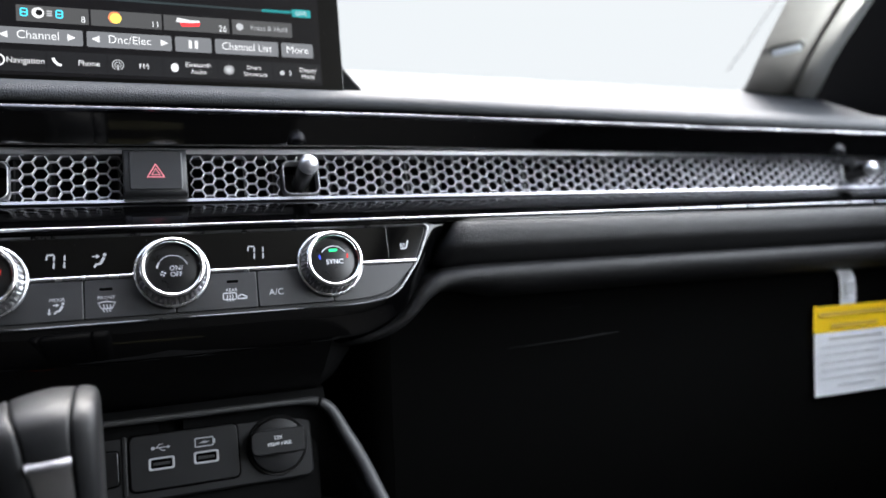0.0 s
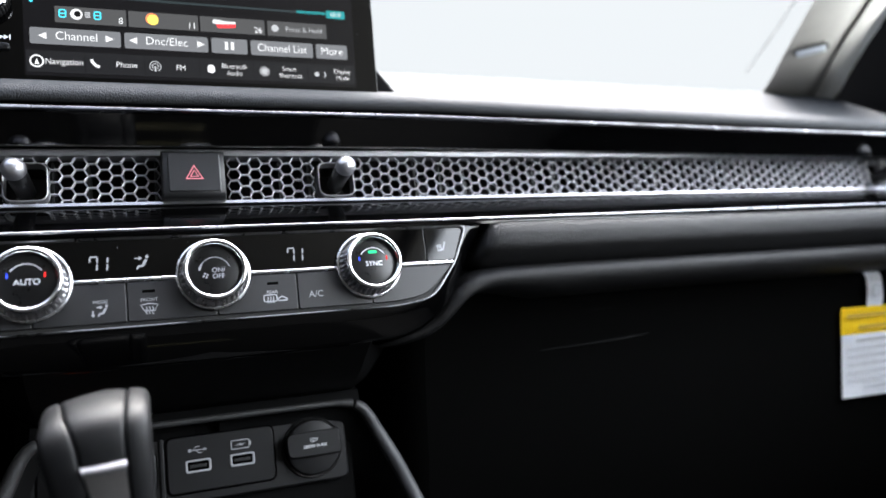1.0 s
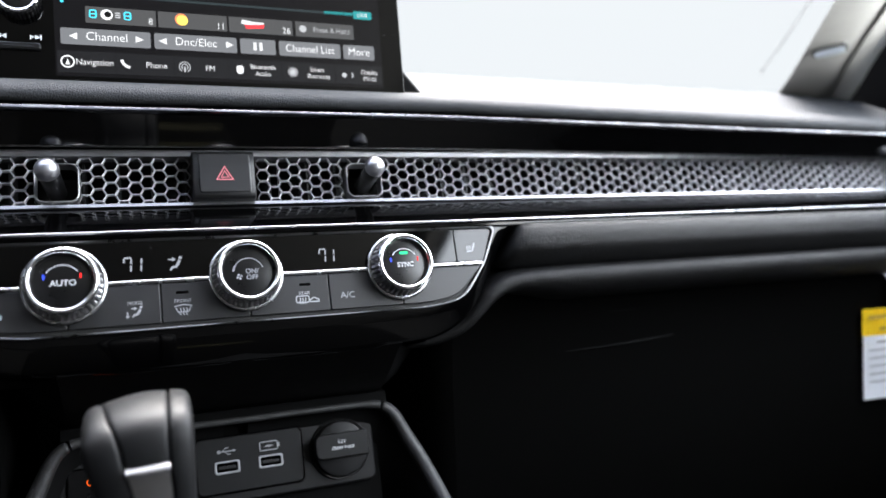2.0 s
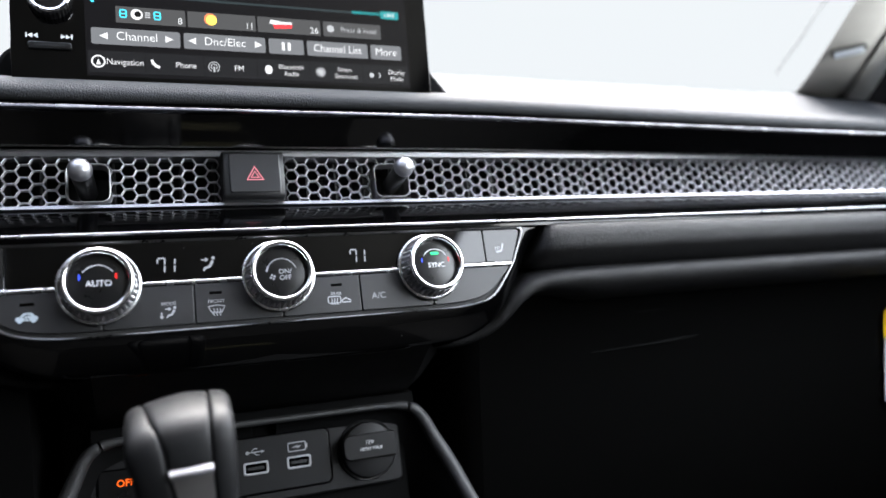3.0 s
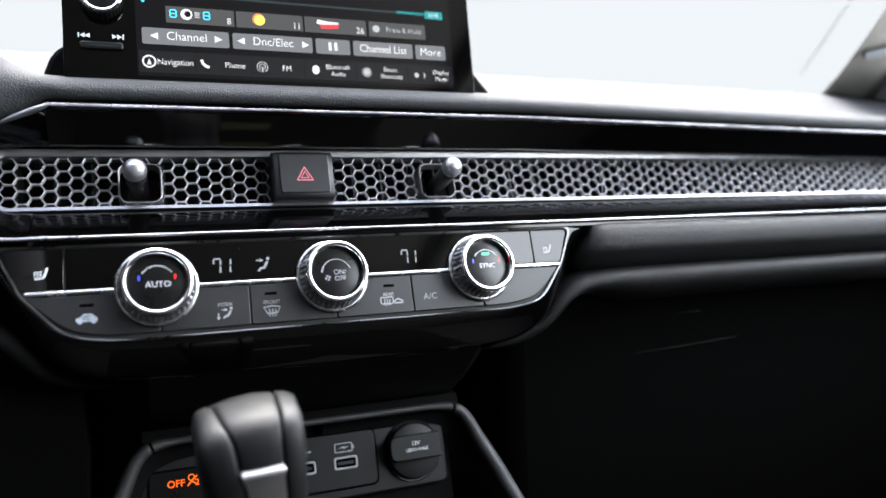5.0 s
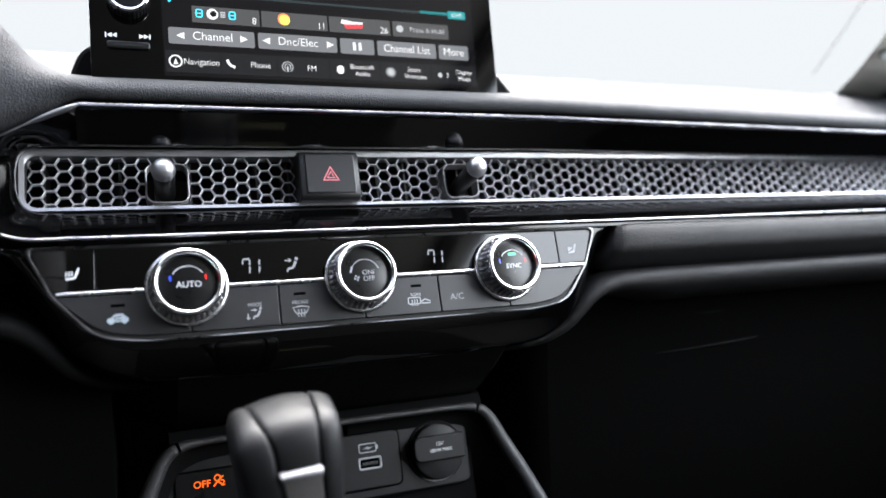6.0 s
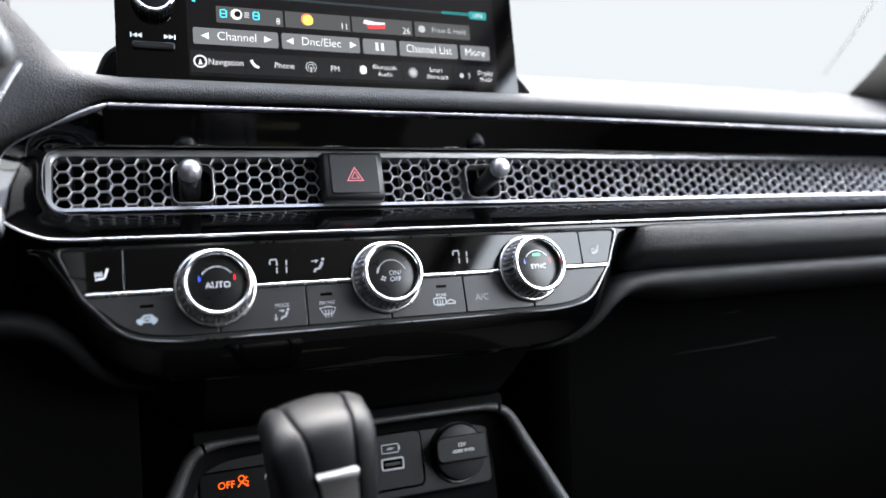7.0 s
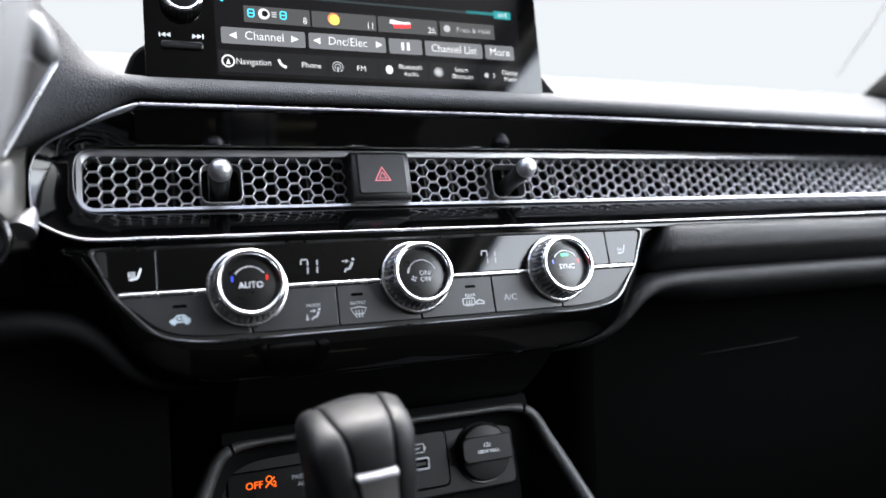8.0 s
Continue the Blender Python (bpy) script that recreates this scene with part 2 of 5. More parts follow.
def smooth_path(points, n=6):
    """Points of a smooth curve through the given ones."""
    out, ps = [], [Vector(p) for p in points]
    for i in range(len(ps) - 1):
        a, b, c, d = ps[max(i - 1, 0)], ps[i], ps[i + 1], ps[min(i + 2, len(ps) - 1)]
        for j in range(n):
            t = j / n
            out.append(0.5 * (2 * b + (c - a) * t + (2 * a - 5 * b + 4 * c - d) * t * t + (3 * b - a - 3 * c + d) * t**3))
    return out + [ps[-1]]


def tube(points, radius, sides=10, squash=1.0, up=(0, 0, 1)):
    """A round bar along points; radius may be a list."""
    rows, k = [], len(points)
    for i, p in enumerate(points):
        d = (Vector(points[min(i + 1, k - 1)]) - Vector(points[max(i - 1, 0)])).normalized()
        s = d.cross(Vector(up)).normalized()
        u = s.cross(d)
        r = radius[i] if isinstance(radius, (list, tuple)) else radius
        rows.append([Vector(p) + r * (s * math.cos(2 * math.pi * j / sides) + u * squash * math.sin(2 * math.pi * j / sides)) for j in range(sides)])
    return loft(rows, closed=True)


def ring_plate(outer, inner, z0, z1, round_z=0.0):
    """A frame between two outlines with equally many points, front face domed by round_z."""
    bm = bmesh.new()
    n = len(outer)
    mid = [((a[0] + b[0]) / 2, (a[1] + b[1]) / 2) for a, b in zip(outer, inner)]
    qo = [(0.85 * a[0] + 0.15 * b[0], 0.85 * a[1] + 0.15 * b[1]) for a, b in zip(outer, inner)]
    qi = [(0.15 * a[0] + 0.85 * b[0], 0.15 * a[1] + 0.85 * b[1]) for a, b in zip(outer, inner)]
    layers = [(outer, z0), (outer, z1 - round_z), (qo, z1 - 0.3 * round_z), (mid, z1), (qi, z1 - 0.3 * round_z), (inner, z1 - round_z), (inner, z0)]
    vs = [[bm.verts.new((x, y, z)) for x, y in pts] for pts, z in layers]
    for a, b in zip(vs, vs[1:] + vs[:1]):
        for i in range(n):
            bm.faces.new((a[i], a[(i + 1) % n], b[(i + 1) % n], b[i]))
    return bm


def dished_frame(outer, inner, z0, z1, fall):
    """A frame between two outlines whose flat face slopes inwards by fall, with a softened outer edge."""
    bm = bmesh.new()
    n = len(outer)
    near = [(0.9 * a[0] + 0.1 * b[0], 0.9 * a[1] + 0.1 * b[1]) for a, b in zip(outer, inner)]
    far = [(0.08 * a[0] + 0.92 * b[0], 0.08 * a[1] + 0.92 * b[1]) for a, b in zip(outer, inner)]
    layers = [(outer, z0), (outer, z1 - 0.0003), (near, z1), (far, z1 - fall), (inner, z1 - fall - 0.0003), (inner, z0)]
    vs = [[bm.verts.new((x, y, z)) for x, y in pts] for pts, z in layers]
    for a, b in zip(vs, vs[1:] + vs[:1]):
        for i in range(n):
            bm.faces.new((a[i], a[(i + 1) % n], b[(i + 1) % n], b[i]))
    return bm


def lettering(text, size, x, y, z, material, parent, name="lettering", align="CENTER", stretch=1.0, bold=0.0, label=""):
    cu = bpy.data.curves.new("t", "FONT")
    cu.body, cu.size, cu.align_x, cu.align_y = text, size, align, "CENTER"
    cu.offset, cu.extrude, cu.resolution_u = bold, 0.00004, 3
    tmp = bpy.data.objects.new("t", cu)
    scene.collection.objects.link(tmp)
    me = bpy.data.meshes.new_from_object(tmp.evaluated_get(bpy.context.evaluated_depsgraph_get()))
    bpy.data.objects.remove(tmp)
    bpy.data.curves.remove(cu)
    return part(name, me, material, parent, label, Matrix.Translation((x, y, z)) @ Matrix.Diagonal((stretch, 1, 1, 1)))


def stroke(points, width, z, closed=False):
    """A flat line of the given width through x, y points."""
    bm = bmesh.new()
    ps = [Vector(p) for p in points]
    k = len(ps)
    rows = []
    for i, p in enumerate(ps):
        a = ps[i - 1] if (i or closed) else p
        b = ps[(i + 1) % k] if (i < k - 1 or closed) else p
        d = (b - a).normalized()
        nrm = Vector((-d.y, d.x)) * width / 2
        rows.append((bm.verts.new((p.x + nrm.x, p.y + nrm.y, z)), bm.verts.new((p.x - nrm.x, p.y - nrm.y, z))))
    for a, b in zip(rows, rows[1:] + (rows[:1] if closed else [])):
        bm.faces.new((a[0], b[0], b[1], a[1]))
    return bm


def arc(cx, cy, r, a0, a1, n=16):
    return [(cx + r * math.cos(radians(a0 + (a1 - a0) * i / n)), cy + r * math.sin(radians(a0 + (a1 - a0) * i / n))) for i in range(n + 1)]


def merged(*bms):
    out = bmesh.new()
    for b in bms:
        me = bpy.data.meshes.new("x")
        b.to_mesh(me)
        b.free()
        out.from_mesh(me)
        bpy.data.meshes.remove(me)
    return out


def tilted(x, y, z, back):
    """Frame of a panel that faces the cabin and leans back: x right, y up the face, z out of it."""
    return pose(x, y, z, 90 - back)


# ---- cabin shell ----


def drop(x):
    """The dashboard's top edge falls a little towards the door."""
    return (0.0, -0.0085 * max(0.0, min(1.0, (x - 0.15) / 0.5)))


XS = [-0.146 + i * (0.886) / 30 for i in range(31)]
PAD_XS = [-0.128 + i * 0.868 / 30 for i in range(31)]


def build_shell():
    floor = part("floor", box(-0.80, 0.80, -1.12, 0.75, -0.03, 0.0), SHELL_DARK)
    tagged(floor, "black carpeted cabin floor", "floor", kind="structure")
    roof = part("ceiling", box(-0.52, 0.52, -1.04, -0.28, 1.10, 1.14, 0.015), HEADLINER)
    tagged(roof, "grey woven cloth headliner", "ceiling", kind="structure")
    for side, s in (("right", 1), ("left", -1)):
        a, b = sorted((s * 0.74, s * 0.80))
        low = part("wall_" + side, box(a, b, -1.04, 0.60, 0.0, 0.60, 0.01), SHELL_DARK)
        tagged(low, "black moulded door and side trim", "door trim", kind="structure")
        # the side glass leans inwards, and the pillar with it
        post = loft([[(s * x, y, z) for x, y in ((w, -0.97), (w + 0.05, -0.97), (w + 0.05, -1.04), (w, -1.04))] for w, z in ((0.735, 0.59), (0.66, 0.78), (0.575, 0.97), (0.49, 1.12))], closed=True)
        tagged(part("pillar_" + side, post, HEADLINER), "grey cloth centre pillar trim", "pillar", kind="structure")
        a, b = sorted((s * 0.485, s * 0.54))
        rail = part("trim_" + side, box(a, b, -1.04, -0.26, 1.06, 1.12, 0.01), HEADLINER)
        tagged(rail, "grey cloth roof rail over the side windows", "trim", kind="structure")
    # an added, unseen dark leaning wall blocks light from the driver's side
    shade = part("wall_driver_blocker", loft([[(x, y, z) for x, y in ((w, 0.05), (w - 0.03, 0.05), (w - 0.03, -1.03), (w, -1.03))] for w, z in ((-0.755, 0.595), (-0.665, 0.78), (-0.545, 1.06))], closed=True), SHELL_DARK)
    tagged(shade, "added dark wall blocking the driver's window light", "wall", kind="structure")
    # unseen wall, added close behind to cut rear light and reflections
    back = part("wall_rear_blocker", box(-0.80, 0.80, -1.12, -1.04, 0.0, 1.02), SHELL_DARK)
    tagged(back, "added charcoal wall blocking light from behind", "wall", kind="structure")
    head = part("trim_rear", box(-0.54, 0.54, -1.12, -1.04, 1.06, 1.14), HEADLINER)
    tagged(head, "grey roof trim above the rear window", "trim", kind="structure")
    fire = part("wall_front", box(-0.80, 0.80, 0.62, 0.70, 0.0, 0.64), SHELL_DARK)
    tagged(fire, "black firewall behind the dashboard", "wall", kind="structure")


build_shell()


def build_backdrop():
    """Bright hazy distance beyond the windscreen."""
    rows = []
    for k in range(25):
        a = radians(-40 + 150 * k / 24)
        rows.append([(40 * math.cos(a), 40 * math.sin(a), z) for z in (-4.0, 0.0, 5.0, 10.0, 16.0)])
    m = shader("bright haze", (0.0, 0.0, 0.0), 1.0, spec=0.0)
    b = m.node_tree.nodes["Principled BSDF"]
    b.inputs["Emission Color"].default_value = (0.88, 0.925, 0.96, 1)
    b.inputs["Emission Strength"].default_value = 0.0935
    haze_ob = part("backdrop", loft(rows), m)
    tagged(haze_ob, "plain white hazy distance outside the windscreen", "backdrop", kind="structure")


build_backdrop()


def build_dash_body():
    body = part("wall_dash", merged(box(-0.74, -0.205, 0.09, 0.62, 0.40, 0.640, 0.02), box(-0.20, 0.74, 0.13, 0.62, 0.40, 0.60)), SHELL_DARK)
    tagged(body, "dark carcass inside the dashboard", "dashboard", kind="structure")


build_dash_body()


def quad_bar(path_a, path_b, thick):
    """A trim strip between two edge lines of 3D points, with thickness away from the cabin."""
    rows = []
    for a, b in zip(path_a, path_b):
        a, b = Vector(a), Vector(b)
        rows.append([a] + [a.lerp(b, s) - thick * k for s, k in ((0.06, 0.05), (0.3, 0.14), (0.5, 0.18), (0.64, 0.12), (0.71, -0.16), (0.76, -0.10), (0.82, 0.16), (0.92, 0.12))] + [b, b + thick, a + thick])
    return loft(rows, closed=True)


def build_pillars():
    out = Vector((0.045, 0.026, 0.0))
    inner = [(0.715, 0.345, 0.610), (0.6744, 0.2565, 0.6454), (0.571, 0.10, 0.7153), (0.50, -0.20, 1.04), (0.49, -0.28, 1.10)]
    outer = [(0.78, 0.30, 0.605), (0.745, 0.225, 0.640), (0.668, 0.10, 0.7222), (0.62, -0.20, 1.02), (0.62, -0.30, 1.10)]
    for s, name in ((1, "pillar_front_right"), (-1, "pillar_front_left")):
        ia = [(s * x, y, z) for x, y, z in inner]
        oa = [(s * x, y, z) for x, y, z in outer]
        ia, oa = smooth_path(ia, 5), smooth_path(oa, 5)
        trim = part(name, quad_bar(ia, oa, Vector((s * out.x, out.y, 0))), HEADLINER)
        tagged(trim, "beige-grey cloth-covered windscreen pillar trim", "pillar", kind="structure")
    # airbag badge pressed into the pillar
    clip = part("pillar_badge", box(-0.014, 0.014, -0.0045, 0.0045, 0, 0.004, 0.002), shader("badge grey", (0.5, 0.54, 0.58), 0.4))
    clip.matrix_basis = look((0.6190, 0.1425, 0.6765), (0.6190 + 0.25, 0.1425 + 0.42, 0.6765 + 0.88)) @ pose(0, 0, -0.001, 0, 0, 205)
    tagged(clip, "small pale grey badge on the pillar trim", "badge")
    part("recess", slab(rounded(-0.0175, 0.0165, -0.0068, 0.0062, 0.005, 4), -0.002, 0.0012, 0.0006), shader("recess grey", (0.09, 0.088, 0.08), 0.7), clip, "dark pressed recess")
    # black sail panel and door top behind the pillar
    sail = part("door_sail_panel", slab(rounded_poly([(-0.05, -0.02), (-0.42, -0.02), (-0.40, 0.03), (-0.20, 0.20), (-0.10, 0.26), (-0.05, 0.25)], [0.005, 0.01, 0.02, 0.03, 0.01, 0.01]), 0, 0.02, 0.004), PIT)
    sail.matrix_basis = Matrix(((0, 0, -1, 0.850), (-1, 0, 0, 0.02), (0, 1, 0, 0.59), (0, 0, 0, 1)))
    tagged(sail, "black plastic door corner panel behind the pillar", "door panel")
    top = part("door_top", tube(smooth_path([(0.775, 0.28, 0.575), (0.77, 0.05, 0.575), (0.755, -0.4, 0.58), (0.755, -0.9, 0.58)], 4), 0.03), HARD)
    tagged(top, "black padded top of the front passenger door", "door trim")
    seal = part("windshield_seal", tube([(0.721, 0.336, 0.6745), (0.724, 0.335, 0.6785), (0.757, 0.332, 0.722), (0.790, 0.330, 0.767), (0.84, 0.325, 0.83)], [0.0003, 0.0007, 0.0010, 0.0008, 0.0007], 6), DARK)
    tagged(seal, "thin black rubber seal at the windscreen edge", "seal")


build_pillars()

# ---- dashboard ----
PAD = [(0.062, 0.5985), (0.0560, 0.5990), (0.0540, 0.6002), (0.0531, 0.6022), (0.0535, 0.6048), (0.0565, 0.6076), (0.062, 0.6099), (0.069, 0.6113),
       (0.078, 0.6124), (0.10, 0.6150), (0.14, 0.6205), (0.20, 0.6325), (0.2565, 0.6452), (0.33, 0.6530), (0.45, 0.6560), (0.62, 0.6560), (0.62, 0.60), (0.10, 0.585)]


def build_pad():
    rows = []
    for x, sink in [(x, 0.0) for x in PAD_XS[:-1]] + [(0.728, 0.0), (0.748, 0.0004), (0.757, 0.002), (0.762, 0.0055), (0.764, 0.012)]:
        dy, dz = drop(x)
        rows.append([(x, y + dy + sink * 0.6, max(z + dz * (1 if y < 0.15 else 0.3) - sink, min(z, 0.586))) for y, z in PAD])
    # the pad climbs into the hood over the instruments
    low = smooth_path([(-0.146, 0.0560, 0.5990), (-0.160, 0.0545, 0.5948), (-0.174, 0.0520, 0.5890), (-0.1905, 0.0450, 0.5820), (-0.202, 0.0300, 0.5755), (-0.214, 0.0, 0.567)], 4)
    top = smooth_path([(-0.138, 0.076, 0.6114), (-0.154, 0.079, 0.6150), (-0.167, 0.078, 0.6215), (-0.1765, 0.072, 0.6325), (-0.187, 0.062, 0.6440), (-0.203, 0.045, 0.658)], 4)
    hood = []
    for a, c in zip(low, top):
        row = []
        span = c - a
        bulge = Vector((0.3, -0.75, 0.35)).normalized()
        for k in range(9):
            s = k / 8
            row.append(a + span * (s ** 0.9) + bulge * 0.011 * math.sin(math.pi * min(1, s * 1.02)) * (0.75 + 0.25 * (1 - s)))
        back = c + Vector((-0.01, 0.03, 0.004))
        row += [back, Vector((c.x - 0.05, 0.14, max(c.z + 0.004, 0.622))), Vector((c.x - 0.06, 0.22, max(0.636, c.z - 0.002))), Vector((c.x - 0.06, 0.30, 0.65)),
                Vector((c.x - 0.05, 0.34, 0.654)), Vector((c.x - 0.04, 0.45, 0.656)), Vector((c.x - 0.02, 0.62, 0.656)), Vector((a.x, 0.62, 0.60)), Vector((a.x, 0.10, 0.56))]
        w = min(1.0, len(hood) / 5.0)
        w = w * w * (3 - 2 * w)
        plain = [Vector((-0.134 - 0.0035 * len(hood), y, z)) for y, z in PAD]
        hood.append([q.lerp(r, w) for q, r in zip(plain, row)])
    root = thing("dashboard_top", "black grained soft-touch dashboard top with rolled lip", "dashboard top")
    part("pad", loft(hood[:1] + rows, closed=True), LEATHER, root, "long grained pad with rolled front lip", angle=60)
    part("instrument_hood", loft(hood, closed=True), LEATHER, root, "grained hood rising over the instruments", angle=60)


build_pad()


def build_surround():
    root = thing("dash_trim", "piano-black dashboard trim strip with chrome edging", "dash trim")
    xs = XS
    band = along_x([(0.0785, 0.5722), (0.0655, 0.5731), (0.0626, 0.5740), (0.0601, 0.5802), (0.0574, 0.5870), (0.0545, 0.5928), (0.0525, 0.5938), (0.0512, 0.5946), (0.0540, 0.5976), (0.0600, 0.5992), (0.085, 0.585)], xs,
                   lambda x: (0.0, drop(x)[1] * 0.75))
    part("upper_band", band, GLOSS, root)
    # added metal strip in place of the highlight on the band's gloss edge
    strip = along_x([(0.0519, 0.59395), (0.0506, 0.5950), (0.0512, 0.5963), (0.0530, 0.5970), (0.0535, 0.5950)], [-0.143 + i * 0.863 / 28 for i in range(29)], lambda x: (0.0, drop(x)[1] * 0.75))
    part("highlight_strip", strip, EDGE, root, "metal strip standing for gloss highlight", angle=50)
    ledge = along_x([(0.0628, 0.5355), (0.056, 0.5343), (0.050, 0.5330), (0.044, 0.5314), (0.038, 0.5294), (0.032, 0.5270), (0.026, 0.5245), (0.0225, 0.5232), (0.0222, 0.5215), (0.030, 0.5205), (0.066, 0.529)],
                    [-0.155 + i * 0.895 / 20 for i in range(21)])
    part("ledge", ledge, GLOSS, root)
    outer = smooth_path([(-0.146, 0.0530, 0.5945), (-0.160, 0.0520, 0.5885), (-0.174, 0.0500, 0.5815), (-0.1905, 0.0475, 0.5718), (-0.196, 0.043, 0.560), (-0.1945, 0.031, 0.540), (-0.188, 0.025, 0.5322), (-0.172, 0.0220, 0.5262), (-0.155, 0.0220, 0.5256)], 12)
    inner = smooth_path([(-0.146, 0.0785, 0.5722), (-0.158, 0.0785, 0.5722), (-0.170, 0.0778, 0.5710), (-0.1765, 0.0755, 0.5665), (-0.1782, 0.0705, 0.5550), (-0.1765, 0.0660, 0.5425), (-0.170, 0.0635, 0.5365), (-0.158, 0.0628, 0.5356), (-0.155, 0.0628, 0.5355)], 12)
    rows = []
    for a, b in zip(outer, inner):
        rows.append([a] + [a.lerp(b, k) - Vector((0, w, 0)) for k, w in ((0.2, 0.0025), (0.4, 0.0048), (0.6, 0.0064), (0.8, 0.0078), (0.93, 0.0090), (0.98, 0.0084))] + [b, b + Vector((0.004, 0.012, 0)), a + Vector((-0.002, 0.03, 0))])
    part("end_panel", loft(rows, closed=True), GLOSS, root, angle=50)
    # chrome line; its thick first length stands for a highlight on the gloss chamfer
    line = smooth_path([(-0.143, 0.0520, 0.5958), (-0.158, 0.0515, 0.5896), (-0.174, 0.0496, 0.5820), (-0.1905, 0.0470, 0.5722), (-0.1965, 0.0425, 0.5600), (-0.195, 0.0305, 0.5395), (-0.188, 0.0243, 0.5318), (-0.172, 0.0214, 0.5257), (-0.150, 0.0212, 0.5252)], 6)
    line += [Vector((x, 0.0212, 0.5252)) for x in (-0.10, 0.0, 0.1, 0.17)]
    line += [Vector((x, 0.0212, 0.5252 + 0.0016 * (x - 0.17) / 0.5)) for x in (0.25, 0.35, 0.45, 0.55, 0.65, 0.735)]
    radii = [(0.0006, 0.0010, 0.0014, 0.0017, 0.0018, 0.0018, 0.0017, 0.0016, 0.0014, 0.0010, 0.0007)[i] if i < 11 else 0.0004 + 0.0005 * min(1, max(0, i - 26) / 16) for i in range(len(line))]
    part("chrome_line", tube(line, radii, 10), TRIM_LINE, root, "bright chrome edge line with corner highlight", angle=60)
    # silver corner cap where the strip meets the driver's side
    cap = tube([(-0.1990, 0.020, 0.5310), (-0.1975, 0.024, 0.5345), (-0.1955, 0.028, 0.5385), (-0.1945, 0.031, 0.5415)], [0.0068, 0.0058, 0.0036, 0.0012], 12)
    part("corner_cap", cap, SATIN, root, "satin silver corner cap", angle=60)


build_surround()

# ---- air vent strip ----
VENT = tilted(0.0, 0.0701, 0.5535, 22.0)
SLOTS = [(-0.0992, 0.0125), (0.0940, 0.0130), (0.6400, 0.0128)]


def clear_of_slots(cx, cy, point):
    """Move a corner of the cell at cx, cy out of the lever slots."""
    x, y = point
    for sx, w in SLOTS:
        if abs(x - sx) < w - 0.0004 and -0.0137 < y < 0.0104:
            if abs(cx - sx) >= w:
                x = sx + math.copysign(w - 0.0004, cx - sx)
            else:
                y = 0.0104 if cy > 0 else -0.0137
    return x, y


def build_vent():
    root = thing("air_vent", "long silver honeycomb air vent strip across the dashboard", "air vent", VENT)
    outer = rounded(-0.1775, 0.735, -0.0188, 0.0190, 0.009, 6)
    inner = rounded(-0.1745, 0.732, -0.0165, 0.0146, 0.0068, 6)
    part("surround", dished_frame(outer, inner, -0.010, 0.0010, 0.0005), SATIN, root, "satin silver surround")
    part("duct", slab(rounded(-0.1755, 0.733, -0.0175, 0.0165, 0.006, 3), -0.050, -0.046), DARK, root, "dark duct behind the grille")
    part("duct_wall", merged(box(-0.176, 0.733, 0.0148, 0.0175, -0.048, -0.002), box(-0.176, 0.733, -0.0185, -0.0167, -0.048, -0.002)), DARK, root)
    # vanes behind the honeycomb
    for k in range(45):
        x = -0.166 + k * 0.0202
        if -0.022 < x < 0.018:
            continue
        part("vane", box(x - 0.0007, x + 0.0007, -0.0165, 0.0148, -0.040, -0.013), VANE, root)
    # honeycomb: rows 8.0 mm apart, cell walls 0.9 mm; the hazard switch parts it in two
    p = 0.00803
    step = 0.00712
    wall = 0.00037
    zf, zb = -0.0035, -0.0058
    y_low, y_high = -0.0168, 0.0150
    bms = {}
    for half, (start, first, last) in {"driver": (-0.1690, -0.1760, -0.0225), "passenger": (0.0243, 0.0180, 0.7320)}.items():
        bm = bms[half] = bmesh.new()
        for c in range(-1, int((last - start) / step) + 2):
            cx = start + c * step
            if cx < first or cx > last:
                continue
            for r in range(-4, 5):
                cy = 0.0027 + (r + (0.5 if c % 2 else 0.0)) * p
                if cy + p * 0.5 < y_low + 0.001 or cy - p * 0.5 > y_high - 0.001:
                    continue
                if any(abs(cx - sx) < w and -0.0140 < cy < 0.0106 for sx, w in SLOTS):
                    continue
                corners = [(2 / 3 * step, 0.0), (step / 3, p / 2), (-step / 3, p / 2), (-2 / 3 * step, 0.0), (-step / 3, -p / 2), (step / 3, -p / 2)]
                k = 1 - 2 * wall / p
                ro = [(max(cx + x, -0.1745), min(max(cy + y, y_low), y_high)) for x, y in corners]
                ri = [(max(cx + x * k, -0.1745), min(max(cy + y * k, y_low), y_high)) for x, y in corners]
                ro, ri = [clear_of_slots(cx, cy, q) for q in ro], [clear_of_slots(cx, cy, q) for q in ri]
                fo = [bm.verts.new((x, y, zf)) for x, y in ro]
                fi = [bm.verts.new((x, y, zf + 0.0002)) for x, y in ri]
                bi = [bm.verts.new((cx + (x - cx) * 0.97, cy + (y - cy) * 0.97, zb)) for x, y in ri]
                for i in range(6):
                    j = (i + 1) % 6
                    bm.faces.new((fo[i], fo[j], fi[j], fi[i]))
                    bm.faces.new((fi[i], fi[j], bi[j], bi[i]))
    for bm in bms.values():
        me = bpy.data.meshes.new("m")
        bm.to_mesh(me)
        bm.free()
        part("honeycomb_grille", me, GRILLE, root, "grey metallic honeycomb mesh")
    for sx, w in SLOTS:
        o, i = rounded(sx - w, sx + w, -0.0143, 0.0110, 0.0056, 5), rounded(sx - w + 0.0011, sx + w - 0.0011, -0.0132, 0.0099, 0.0046, 5)
        fr = part("slot_frame", ring_plate(o, i, -0.0115, -0.0015, 0.0008), SLOT_RIM, root, "dark satin rimmed slot")
        part("slot_well", slab(rounded(sx - w + 0.0010, sx + w - 0.0010, -0.0133, 0.0100, 0.003, 4), -0.034, -0.030), DARK, fr)
